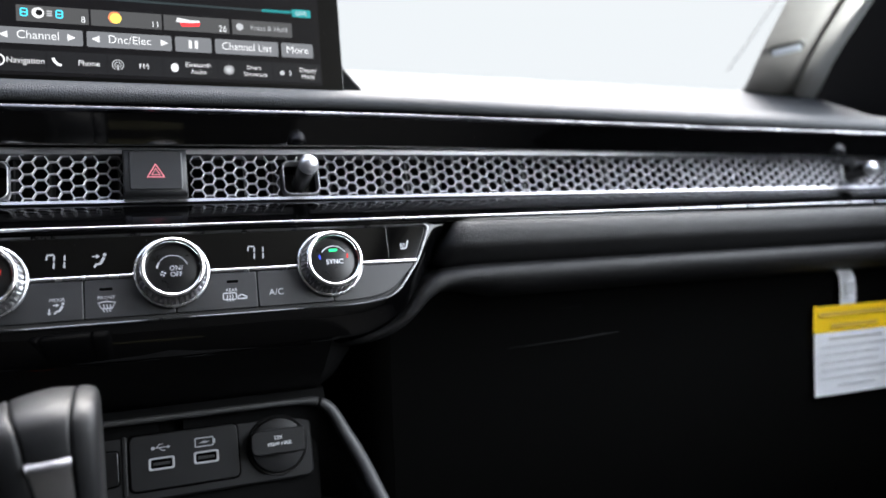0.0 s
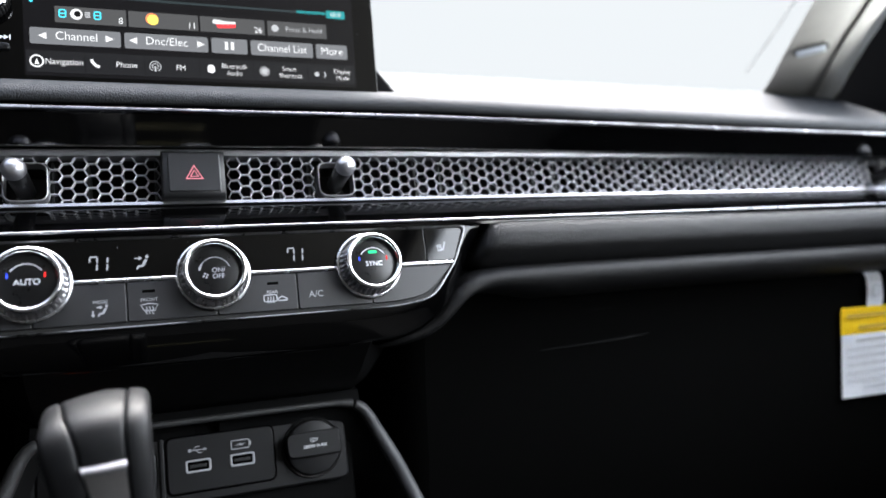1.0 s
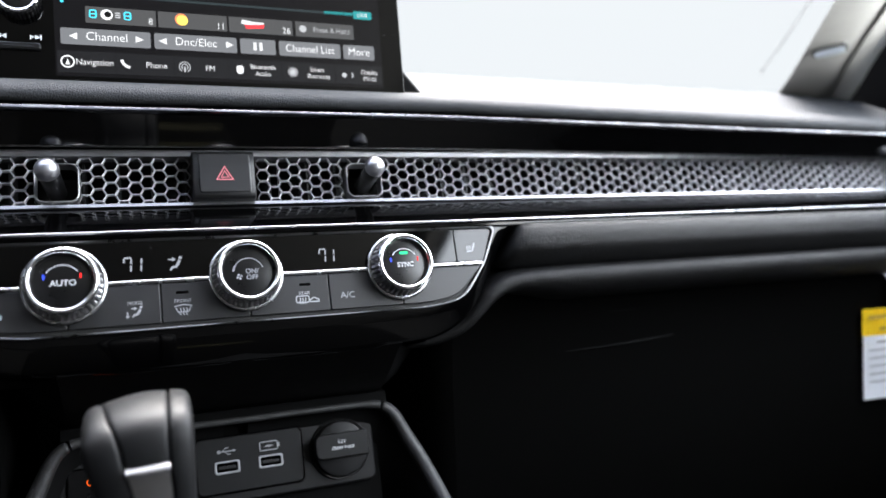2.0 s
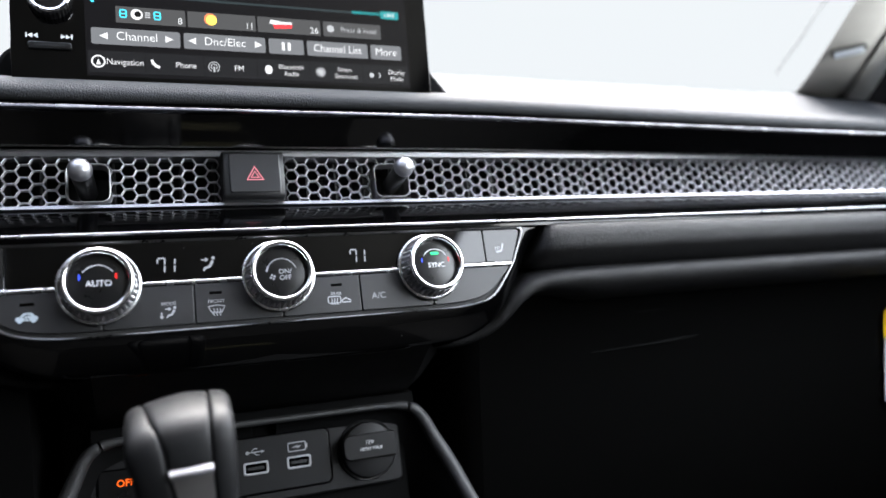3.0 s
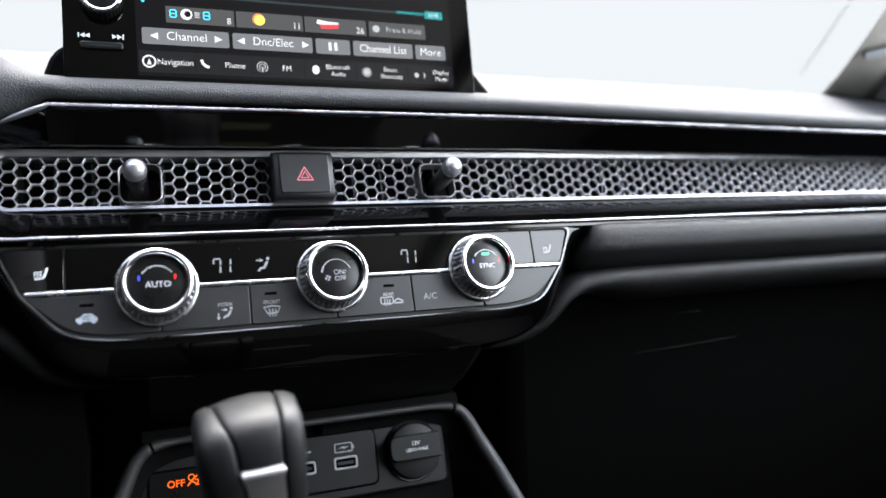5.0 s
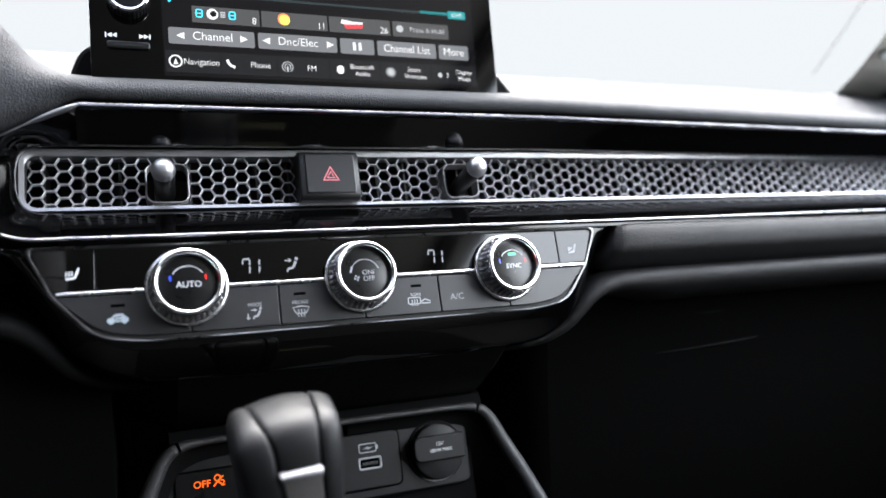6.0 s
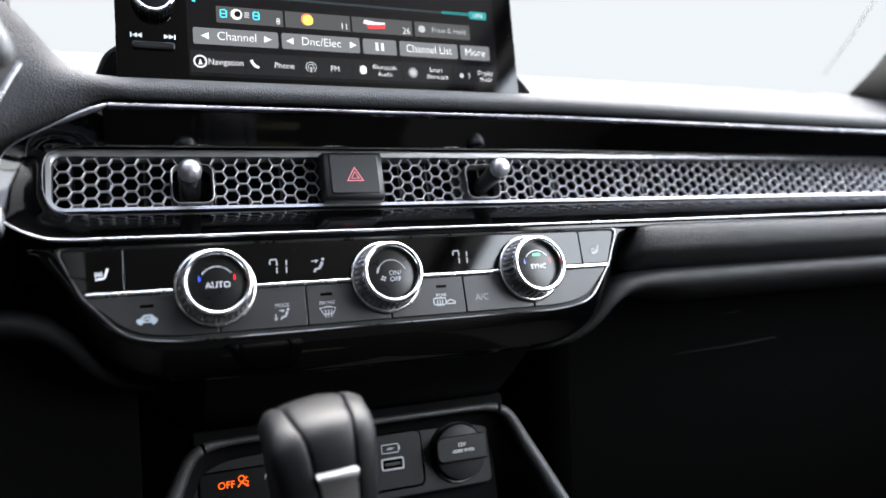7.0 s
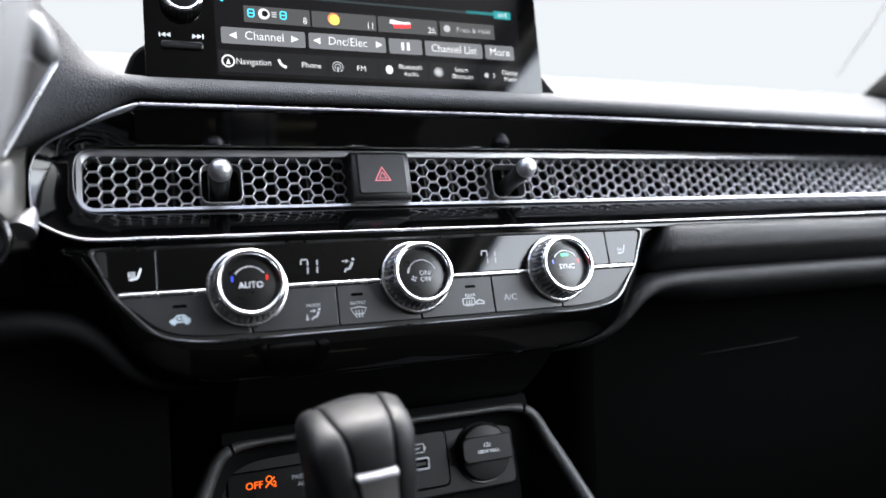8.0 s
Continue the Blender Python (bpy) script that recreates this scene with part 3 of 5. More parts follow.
    # adjusting levers, each a dark stalk with a silver ball end
    tips = [((-0.1020, 0.0490, 0.5598), (-0.0995, 0.0830, 0.5420)), ((0.0938, 0.0450, 0.5612), (0.0938, 0.0800, 0.5440)), ((0.6330, 0.0460, 0.5565), (0.6360, 0.080, 0.5440))]
    inv = VENT.inverted()
    for tip, base in tips:
        a, b = inv @ Vector(tip), inv @ Vector(base)
        d = (b - a).normalized()
        rows = [a + d * s for s in (0.0025, 0.0035, 0.012, 0.02, 0.034)]
        lever = part("lever", tube(rows, [0.0056, 0.0060, 0.0060, 0.0058, 0.0056], 24, up=(1, 0, 0)), KNOBFACE, root, "black vent adjusting lever", angle=60)
        head = lathe([(0.0001, 0.0064), (0.0030, 0.0060), (0.0052, 0.0046), (0.0064, 0.0022), (0.0067, 0.0), (0.0066, -0.0022), (0.0062, -0.0030), (0.0058, -0.0032)], 28)
        m = d.to_track_quat("-Z", "Y").to_matrix().to_4x4()
        m.translation = a
        part("lever_tip", head, SATIN, lever, "silver rounded tip", m)


build_vent()


def build_hazard():
    root = thing("hazard_switch", "black hazard switch with red warning triangle between vents", "switch", tilted(0.0, 0.0701, 0.5535, 22.0))
    prof = [(-0.0165, -0.02), (-0.0167, 0.0062), (-0.0162, 0.0094), (-0.0140, 0.0110), (0.004, 0.0113), (0.0120, 0.0112), (0.0142, 0.0095), (0.0148, 0.004), (0.0148, -0.02)]
    rows = []
    for x, k in ((-0.0218, 0.0), (-0.0216, 0.0016), (-0.0205, 0.0024), (-0.0023, 0.0026), (0.0159, 0.0024), (0.0170, 0.0016), (0.0172, 0.0)):
        rows.append([(x, y, z + (k - 0.0026 if z > 0 else 0)) for y, z in prof])
    part("button", loft(rows, closed=True), BUTTON, root, angle=50)
    face = slab(rounded(-0.0180, 0.0140, -0.0138, 0.0124, 0.0018, 3), 0.0095, 0.0120, 0.0008)
    part("button_face", face, BUTTON, root)
    z = 0.0122
    def tri(r, cy):
        return [(-0.0022 + r * math.cos(radians(a)), cy + r * math.sin(radians(a))) for a in (90, 210, 330)]
    part("triangle", stroke(tri(0.0058, -0.0026), 0.0012, z, True), RED_INK, root, "red outlined triangle")
    part("triangle", stroke(tri(0.0028, -0.0026), 0.0009, z, True), RED_INK, root)


build_hazard()
# ---- climate controls ----
CLIMATE = tilted(0.0015, 0.0141, 0.4970, 21.5)


ZM = 0.01265
FACE = Matrix.Diagonal((0.87, 0.87, 1, 1))


def knob(parent, x, text, lines):
    k = part("rotary_knob", lathe([(0.0212, 0.0), (0.0212, 0.0014), (0.0206, 0.0021), (0.0196, 0.0024), (0.0195, 0.0034), (0.0184, 0.0134), (0.0166, 0.0134), (0.0164, 0.0112)], 216, 36, 0.0021, (4, 5)),
             KNURL, parent, "fluted silver rotary knob", Matrix.Translation((x, 0.0001, 0.0008)), angle=30)
    rim = [(0.0164, 0.0108), (0.0168, 0.0134), (0.0174, 0.0137), (0.0181, 0.0146), (0.0181, 0.0156), (0.0176, 0.0165), (0.0166, 0.0168), (0.0157, 0.0165), (0.0151, 0.0157), (0.0148, 0.0116)]
    part("front_ring", lathe(rim, 72, capped=False), CHROME, k, "bright chrome front ring", angle=60)
    base = [(0.0206, 0.0019), (0.0215, 0.0012), (0.0217, 0.0024), (0.0211, 0.0034), (0.0200, 0.0034)]
    part("base_ring", lathe(base, 72, capped=False), LINE, k, "chrome base ring", angle=60)
    part("knob_face", lathe([(0.0152, 0.0110), (0.0150, 0.0120), (0.0146, 0.0121), (0.0144, 0.0124), (0.0141, 0.0125), (0.0004, 0.0125)], 64), KNOBFACE, k, "black face")
    for s, size, dy in lines:
        lettering(s, size * 0.87, 0.0019 if text == "fan" else 0.0004, dy * 0.87, ZM, WHITE_INK if text != "fan" else GREY_INK, k, bold=0.00003)
    return k


def seat_icon(parent, x, y, k, mat, z):
    part("seat_mark", stroke([(x + k * 0.0050, y + k * 0.0050), (x + k * 0.0028, y - k * 0.0016), (x + k * 0.0020, y - k * 0.0026), (x - k * 0.0036, y - k * 0.0033)], 0.0016 * k, z), mat, parent)
    for i in range(3):
        cx = x + k * (-0.0034 + i * 0.0019)
        part("heat_mark", stroke([(cx - k * 0.0002, y - k * 0.0014), (cx + k * 0.0003, y - k * 0.0002), (cx - k * 0.0002, y + k * 0.0010), (cx + k * 0.0005, y + k * 0.0024)], 0.0009 * k, z), mat, parent)


def fan_person(parent, x, y, k, mat, z, arrows=True):
    part("figure_mark", merged(flat(arc(x + 0.0030 * k, y + 0.0040 * k, 0.0012 * k, 0, 324, 9), z), stroke([(x + 0.0026 * k, y + 0.0022 * k), (x + 0.0006 * k, y - 0.0016 * k)], 0.0019 * k, z),
         stroke([(x + 0.0010 * k, y - 0.0020 * k), (x - 0.0026 * k, y - 0.0026 * k)], 0.0016 * k, z), stroke([(x - 0.0022 * k, y - 0.0022 * k), (x - 0.0036 * k, y - 0.0046 * k)], 0.0014 * k, z)), mat, parent)
    if arrows:
        part("arrow_mark", merged(stroke([(x - 0.0048 * k, y + 0.0030 * k), (x - 0.0020 * k, y + 0.0030 * k)], 0.0009 * k, z),
             flat([(x - 0.0022 * k, y + 0.0046 * k), (x - 0.0022 * k, y + 0.0014 * k), (x + 0.0002 * k, y + 0.0030 * k)], z)), mat, parent)


def seven_segment(parent, digit, x, y, h, z):
    w, lean = h * 0.48, 0.06
    on = {"7": "afbc", "1": "bc"}[digit]
    spots = {"a": ((-w / 2, h / 2), (w / 2, h / 2)), "b": ((w / 2, h / 2 - 0.0005), (w / 2, 0.0004)), "c": ((w / 2, -0.0004), (w / 2, -h / 2)), "f": ((-w / 2, h / 2 - 0.0004), (-w / 2, h * 0.14))}
    for s in on:
        (x0, y0), (x1, y1) = spots[s]
        part("segment", stroke([(x + x0 + lean * y0, y + y0), (x + x1 + lean * y1, y + y1)], 0.0010, z), LCD, parent)


def build_climate():
    root = thing("climate_control_panel", "piano-black climate control panel with three chrome knobs", "control panel", CLIMATE)
    key = [(-0.1712, 0.0243), (0.1698, 0.0243), (0.1583, 0.0), (0.1400, -0.0225), (0.118, -0.0268), (0.064, -0.0268), (-0.064, -0.0268), (-0.118, -0.0268), (-0.1400, -0.0225), (-0.1600, 0.0)]
    key_radii = [0.005, 0.005, 0.003, 0.009, 0.011, 0.004, 0.004, 0.011, 0.009, 0.003]
    big = rounded_poly([(x * 1.006 + (0.0012 if x > 0 else -0.0012), y + (0.0012 if y > 0 else -0.0012 if y < -0.01 else 0)) for x, y in key], [r * 1.1 for r in key_radii])
    small = rounded_poly(key, key_radii)
    # fascia: falls away from the keys to its outer edge
    wide = [(-0.187, 0.0275), (0.187, 0.0275), (0.174, 0.003), (0.152, -0.033), (0.125, -0.0468), (0.066, -0.0495)]
    edge_line = rounded_poly(wide + [(-x, y) for x, y in wide[:1:-1]], [0.004, 0.004, 0.010, 0.016, 0.014, 0.012, 0.012, 0.014, 0.016, 0.010])
    pairs = []
    for (a, b), (c, d) in zip(zip(big, big[1:] + big[:1]), zip(edge_line, edge_line[1:] + edge_line[:1])):
        cuts_n = max(1, int((Vector(b) - Vector(a)).length / 0.006))
        pairs += [(Vector(a).lerp(Vector(b), i / cuts_n), Vector(c).lerp(Vector(d), i / cuts_n)) for i in range(cuts_n)]
    rows = [[(p.x, p.y, z) for p, q in pairs] for z in (-0.006, -0.0002)]
    for s, z in ((0.10, -0.04), (0.35, -0.22), (0.6, -0.45), (0.85, -0.72), (0.96, -0.88), (1.0, -1.1), (1.0, -4.0)):
        rows.append([(p.x + (q.x - p.x) * s, p.y + (q.y - p.y) * s, z * (0.004 + 0.010 * min(1.0, 60 * max(0.0, 0.022 - p.y) if abs(q.x - p.x) > 0.004 else 1.0)) - (0.02 if z < -3 else 0)) for p, q in pairs])
    rows = [r + r[:1] for r in rows]
    part("fascia", loft(rows), GLOSS, root, "glossy black fascia", angle=50)
    part("trim_ring", ring_plate(big, small, -0.0015, 0.0010, 0.0006), mottle(shader("dark chrome", (0.15, 0.15, 0.155), 0.32, metal=1.0), 60, 0.1), root, "thin dark chrome outline")
    part("recess", slab(small, -0.0018, -0.0008), DARK, root)
    top, low = 0.0236, 0.0016
    g = 0.0004
    slope = lambda y: 0.1608 + (0.1705 - 0.1608) * y / 0.0243
    part("seat_heater_button", slab(rounded_poly([(-slope(top), top), (-0.1402, top), (-0.1402, low), (-slope(low), low)], [0.004, 0.001, 0.001, 0.0015]), -0.001, 0.0004, 0.0003), GLASS_BLACK, root, "glossy seat heater button")
    part("display_window", slab(rounded(-0.1394, 0.1392, low, top, 0.0010, 3), -0.001, 0.0004, 0.0003), GLASS_BLACK, root, "glossy black display window")
    part("seat_heater_button", slab(rounded_poly([(0.1400, top), (slope(top) - 0.0022, top), (slope(low) - 0.0022, low), (0.1400, low)], [0.001, 0.004, 0.0015, 0.001]), -0.001, 0.0004, 0.0003), GLASS_BLACK, root, "glossy seat heater button")
    part("chrome_strip", box(-0.1590, 0.1585, -0.0013, 0.0011, -0.001, 0.0015, 0.0011, 5), LINE, root, "bright chrome dividing strip")
    seams = [-0.0940, -0.0463, 0.0029, 0.0511, 0.0985]
    edges = [None] + seams + [None]
    bottom, up = -0.0243, -0.0018
    for k in range(6):
        a, b = edges[k], edges[k + 1]
        if a is None:
            pts, rad = [(-0.1590, up), (b - g, up), (b - g, bottom), (-0.1195, bottom), (-0.1392, -0.0204)], [0.002, 0.0012, 0.0012, 0.011, 0.009]
        elif b is None:
            pts, rad = [(a + g, up), (0.1568, up), (0.1382, -0.0204), (0.1185, bottom), (a + g, bottom)], [0.0012, 0.002, 0.009, 0.011, 0.0012]
        else:
            pts, rad = [(a + g, up), (b - g, up), (b - g, bottom), (a + g, bottom)], [0.0012] * 4
        part("push_button", slab(rounded_poly(pts, rad, 4), -0.001, 0.0008, 0.0004), BUTTON, root, "charcoal push button")
    for x in (-0.1298, -0.0346, 0.0363):
        part("indicator", box(x - 0.0034, x + 0.0034, -0.0082, -0.0066, 0.0006, 0.0009), PIT, root, "dark indicator slot")
    z = 0.00095
    lettering("MODE", 0.0028, -0.0600, -0.0121, z, GREY_INK, root)
    lettering("FRONT", 0.0029, -0.0345, -0.0125, z, GREY_INK, root)
    lettering("REAR", 0.0029, 0.0355, -0.0128, z, GREY_INK, root)
    lettering("A/C", 0.0056, 0.0625, -0.0158, z, GREY_INK, root)
    fan_person(root, -0.0590, -0.0170, 0.66, GREY_INK, z)
    part("arrow_mark", merged(stroke([(-0.0640, -0.0168), (-0.0640, -0.0192)], 0.0007, z), flat([(-0.0652, -0.0190), (-0.0628, -0.0190), (-0.0640, -0.0206)], z)), GREY_INK, root)
    # front screen and rear window symbols
    x, y = -0.0345, -0.0172
    part("screen_mark", stroke([(x - 0.0046, y + 0.0018), (x, y + 0.0026), (x + 0.0046, y + 0.0018), (x + 0.0028, y - 0.0016), (x - 0.0028, y - 0.0016)], 0.0007, z, True), GREY_INK, root)
    for k in (-1, 0, 1):
        part("heat_mark", stroke([(x + k * 0.0017, y + 0.0008), (x + k * 0.0017 + 0.0004, y - 0.0008), (x + k * 0.0017 - 0.0003, y - 0.0022), (x + k * 0.0017 + 0.0003, y - 0.0036)], 0.0006, z), GREY_INK, root)
    x, y = 0.0345, -0.0167
    part("window_mark", stroke(rounded(x - 0.0042, x + 0.0036, y - 0.0018, y + 0.0022, 0.0008, 2), 0.0007, z, True), GREY_INK, root)
    for k in (-1, 0, 1):
        part("heat_mark", stroke([(x - 0.0003 + k * 0.0016, y + 0.0012), (x + k * 0.0016, y), (x - 0.0005 + k * 0.0016, y - 0.0014), (x + k * 0.0016, y - 0.0030)], 0.0006, z), GREY_INK, root)
    part("mirror_mark", stroke([(x + 0.0044, y - 0.0004), (x + 0.0066, y + 0.0010), (x + 0.0098, y - 0.0006), (x + 0.0098, y - 0.0016), (x + 0.0044, y - 0.0016)], 0.0008, z, True), GREY_INK, root)
    # recirculation car
    x, y = -0.1300, -0.0145
    k = 0.86
    car = [(x - 0.0060, y - 0.0018), (x - 0.0058, y + 0.0004), (x - 0.0034, y + 0.0010), (x - 0.0018, y + 0.0030), (x + 0.0028, y + 0.0032), (x + 0.0046, y + 0.0012), (x + 0.0060, y + 0.0006), (x + 0.0060, y - 0.0018)]
    car = [(x + (a - x) * k, y + (b - y) * k) for a, b in car]
    part("car_mark", merged(flat(car, z), *[flat(arc(x + s * 0.0032, y - 0.0015, 0.0012, 180, 360, 8), z + 0.00002) for s in (-1, 1)]), PALE_INK, root, "pale blue car symbol")
    part("loop_mark", stroke([(x + 0.0016, y - 0.0004), (x - 0.0010, y - 0.0004), (x - 0.0017, y + 0.0004), (x - 0.0010, y + 0.0012), (x + 0.0018, y + 0.0012)], 0.0005, z + 0.00006), DARK, root)
    # displays
    zd = 0.00055
    for cx in (-0.0600, 0.0520):
        seven_segment(root, "7", cx - 0.0030, 0.0103, 0.0080, zd)
        seven_segment(root, "1", cx + 0.0024, 0.0103, 0.0080, zd)
    fan_person(root, -0.0372, 0.0098, 0.86, LCD, zd)
    seat_icon(root, -0.1512, 0.0104, 0.70, WHITE_INK, zd)
    # greyer ink here stands for the reflection that washes this icon out
    seat_icon(root, 0.1503, 0.0104, 0.68, GREY_INK, zd)
    # knobs
    k = knob(root, -0.0950, "AUTO", [("AUTO", 0.0053, -0.0012)])
    part("scale_mark", stroke(arc(0, 0.0, 0.0104, 35, 145, 18), 0.0006, ZM), WHITE_INK, k, m=FACE)
    part("blue_mark", stroke([(-0.0102, 0.0016), (-0.0104, 0.0048)], 0.0011, ZM), BLUE_LED, k, "blue lit mark", m=FACE)
    part("red_mark", stroke([(0.0102, 0.0016), (0.0104, 0.0048)], 0.0011, ZM), RED_LED, k, "red lit mark", m=FACE)
    k = knob(root, 0.0018, "fan", [("ON/", 0.0046, 0.0000), ("OFF", 0.0046, -0.0042)])
    part("scale_mark", stroke(arc(0, -0.001, 0.0100, 20, 160, 18), 0.0006, ZM), GREY_INK, k, m=FACE)
    part("scale_mark", stroke(arc(0, -0.001, 0.0100, 148, 172, 6), 0.0013, ZM), GREY_INK, k, m=FACE)
    for a in range(4):
        part("fan_mark", flat([(-0.0062 + r * math.cos(radians(90 * a + b + 20)), -0.0034 + r * math.sin(radians(90 * a + b + 20))) for r, b in ((0.0003, 0), (0.0019, -28), (0.0021, 8), (0.0016, 30))], ZM), GREY_INK, k, m=FACE)
    k = knob(root, 0.0980, "SYNC", [("SYNC", 0.0050, -0.0014)])
    part("scale_mark", stroke(arc(0, 0.0, 0.0104, 35, 145, 18), 0.0006, ZM), WHITE_INK, k, m=FACE)
    part("blue_mark", stroke([(-0.0102, 0.0010), (-0.0104, 0.0042)], 0.0011, ZM), BLUE_LED, k, "blue lit mark", m=FACE)
    part("red_mark", stroke([(0.0102, 0.0010), (0.0104, 0.0042)], 0.0011, ZM), RED_LED, k, "red lit mark", m=FACE)
    part("green_lamp", flat(rounded(-0.0032, 0.0032, 0.0062, 0.0084, 0.0005, 2), ZM + 0.00006), GREEN_LED, k, "green lit lamp", m=FACE)


build_climate()

# ---- touchscreen ----
SCREEN = tilted(-0.0045, 0.0897, 0.6133, 13.5)


def build_screen():
    root = thing("touchscreen", "upright black touchscreen showing radio menu on dashboard", "touchscreen", SCREEN)
    part("housing", slab(rounded(-0.1330, 0.1345, -0.012, 0.135, 0.006, 4), -0.011, -0.0008, 0.002), HARD, root, "black housing")
    part("glass", slab(rounded(-0.1338, 0.1352, -0.011, 0.1355, 0.005, 4), -0.0008, 0.0, 0.0004), GLASS_BLACK, root, "glossy black glass")
    part("mount", slab(rounded_poly([(-0.150, -0.03), (0.164, -0.03), (0.162, -0.004), (0.150, 0.010), (0.136, 0.027), (-0.131, 0.027), (-0.141, 0.020), (-0.147, 0.004)], [0.002, 0.004, 0.008, 0.006, 0.004, 0.004, 0.006, 0.006]), -0.050, -0.0115, 0.003), HARD, root, "black mount")
    # backlight and key glow, raised to include haze reflected in the glass
    back = lit("screen backlight and haze", (0.030, 0.029, 0.036), 0.11, (0.0018, 0.0018, 0.002), 0.05)
    tile = lit("grey tile", (0.16, 0.165, 0.17), 0.34, (0.0018, 0.0018, 0.002), 0.05)
    key = lit("pale grey key", (0.30, 0.315, 0.34), 0.42, (0.0018, 0.0018, 0.002), 0.05)
    dock = lit("dark dock key", (0.05, 0.052, 0.060), 0.19, (0.0018, 0.0018, 0.002), 0.05)
    ink = lit("white screen text", (0.95, 0.97, 1.0), 0.62, rough=0.1)
    dim = lit("dim screen text", (0.6, 0.62, 0.65), 0.55, rough=0.1)
    teal = lit("teal mark", (0.03, 0.40, 0.42), 0.5, rough=0.1)
    cyan = lit("cyan mark", (0.06, 0.62, 0.85), 0.9, rough=0.2)
    red = lit("red mark on screen", (0.85, 0.05, 0.06), 0.8, rough=0.2)
    yel = lit("yellow mark on screen", (0.95, 0.75, 0.12), 0.9, rough=0.2)
    orange = lit("orange mark on screen", (0.9, 0.25, 0.1), 0.8, rough=0.2)
    dark = lit("dark station mark", (0.02, 0.02, 0.02), 0.1, rough=0.2)
    part("menu_background", flat(rounded(-0.0930, 0.1195, 0.0030, 0.1200, 0.001, 2), 0.0002), back, root)
    z1, z2 = 0.0004, 0.0006

    def key_at(x0, x1, y0, y1, mat, name="menu_key", r=0.0012):
        return part(name, flat(rounded(x0, x1, y0, y1, r, 3), z1), mat, root)

    for x0, x1 in ((-0.0752, -0.0335), (-0.0322, 0.0113), (0.0126, 0.0556), (0.0576, 0.0996)):
        key_at(x0, x1, 0.0382, 0.0490, tile, "station_tile", 0.0004)
    for x0, x1 in ((-0.0897, -0.0374), (-0.0352, 0.0170), (0.0192, 0.0430), (0.0453, 0.0888), (0.0910, 0.1140)):
        key_at(x0, x1, 0.0236, 0.0342, key)
    cuts = [-0.0922, -0.0590, -0.0237, 0.0105, 0.0462, 0.0838, 0.1186]
    for a, b in zip(cuts, cuts[1:]):
        key_at(a + 0.0002, b - 0.0002, 0.0054, 0.0194, dock, "dock_key", 0.0003)
    key_at(-0.0400, 0.1000, 0.0562, 0.0578, lit("progress bar", (0.06, 0.09, 0.10), 0.3), "progress_bar", 0.0003)
    key_at(0.0790, 0.1000, 0.0562, 0.0582, teal, "progress_bar", 0.0003)
    key_at(0.1003, 0.1140, 0.0540, 0.0598, teal, "live_tag", 0.0008)

    def say(s, size, x, y, mat=ink, stretch=0.95, bold=-0.00004):
        lettering(s, size, x, y, z2, mat, root, stretch=stretch, bold=bold)

    say("LIVE", 0.0046, 0.1072, 0.0568)
    say("8", 0.0062, -0.0368, 0.0414)
    say("11", 0.0062, 0.0072, 0.0414)
    say("26", 0.0062, 0.0512, 0.0414)
    say("Press & Hold", 0.0052, 0.0832, 0.0436, dim)
    say("Channel", 0.0078, -0.0632, 0.0292)
    say("Dnc/Elec", 0.0078, -0.0092, 0.0292)
    say("Channel List", 0.0078, 0.0670, 0.0290, stretch=0.88)
    say("More", 0.0078, 0.1025, 0.0290)
    say("Navigation", 0.0056, -0.0708, 0.0124, stretch=0.9)
    say("Phone", 0.0054, -0.0345, 0.0122)
    say("FM", 0.0054, -0.0012, 0.0118)
    say("Bluetooth", 0.0047, 0.0335, 0.0146, stretch=0.9)
    say("Audio", 0.0047, 0.0335, 0.0098, stretch=0.9)
    say("Smart", 0.0047, 0.0710, 0.0146, ink, 0.9)
    say("Shortcuts", 0.0047, 0.0718, 0.0098, ink, 0.9)
    say("Display", 0.0047, 0.1092, 0.0144, ink, 0.9)
    say("Mode", 0.0047, 0.1092, 0.0096, ink, 0.9)
    for x, s in ((-0.0825, -1), (-0.0442, 1), (-0.0298, -1), (0.0122, 1)):
        part("arrow_mark", flat([(x + s * 0.0026, 0.0290), (x - s * 0.0022, 0.0313), (x - s * 0.0022, 0.0267)], z2), ink, root)
    for x in (0.0290, 0.0330):
        part("pause_mark", flat(rounded(x - 0.0010, x + 0.0010, 0.0262, 0.0318, 0.0002, 2), z2), ink, root)
    # dock symbols
    part("compass_mark", merged(stroke(arc(-0.0862, 0.0124, 0.0036, 0, 350, 24), 0.0010, z2, True), flat([(-0.0862, 0.0142), (-0.0876, 0.0104), (-0.0848, 0.0104)], z2)), ink, root)
    part("phone_mark", stroke([(-0.0552, 0.0150), (-0.0545, 0.0128), (-0.0528, 0.0110), (-0.0505, 0.0102)], 0.0018, z2), ink, root)
    part("aerial_mark", merged(stroke(arc(-0.0172, 0.0122, 0.0034, -60, 240, 20), 0.0006, z2), stroke(arc(-0.0172, 0.0122, 0.0019, -50, 230, 16), 0.0006, z2), stroke([(-0.0172, 0.0124), (-0.0172, 0.0088)], 0.0011, z2)), dim, root)
    part("wireless_mark", flat(rounded(0.0158, 0.0206, 0.0092, 0.0152, 0.0022, 4), z2), ink, root)
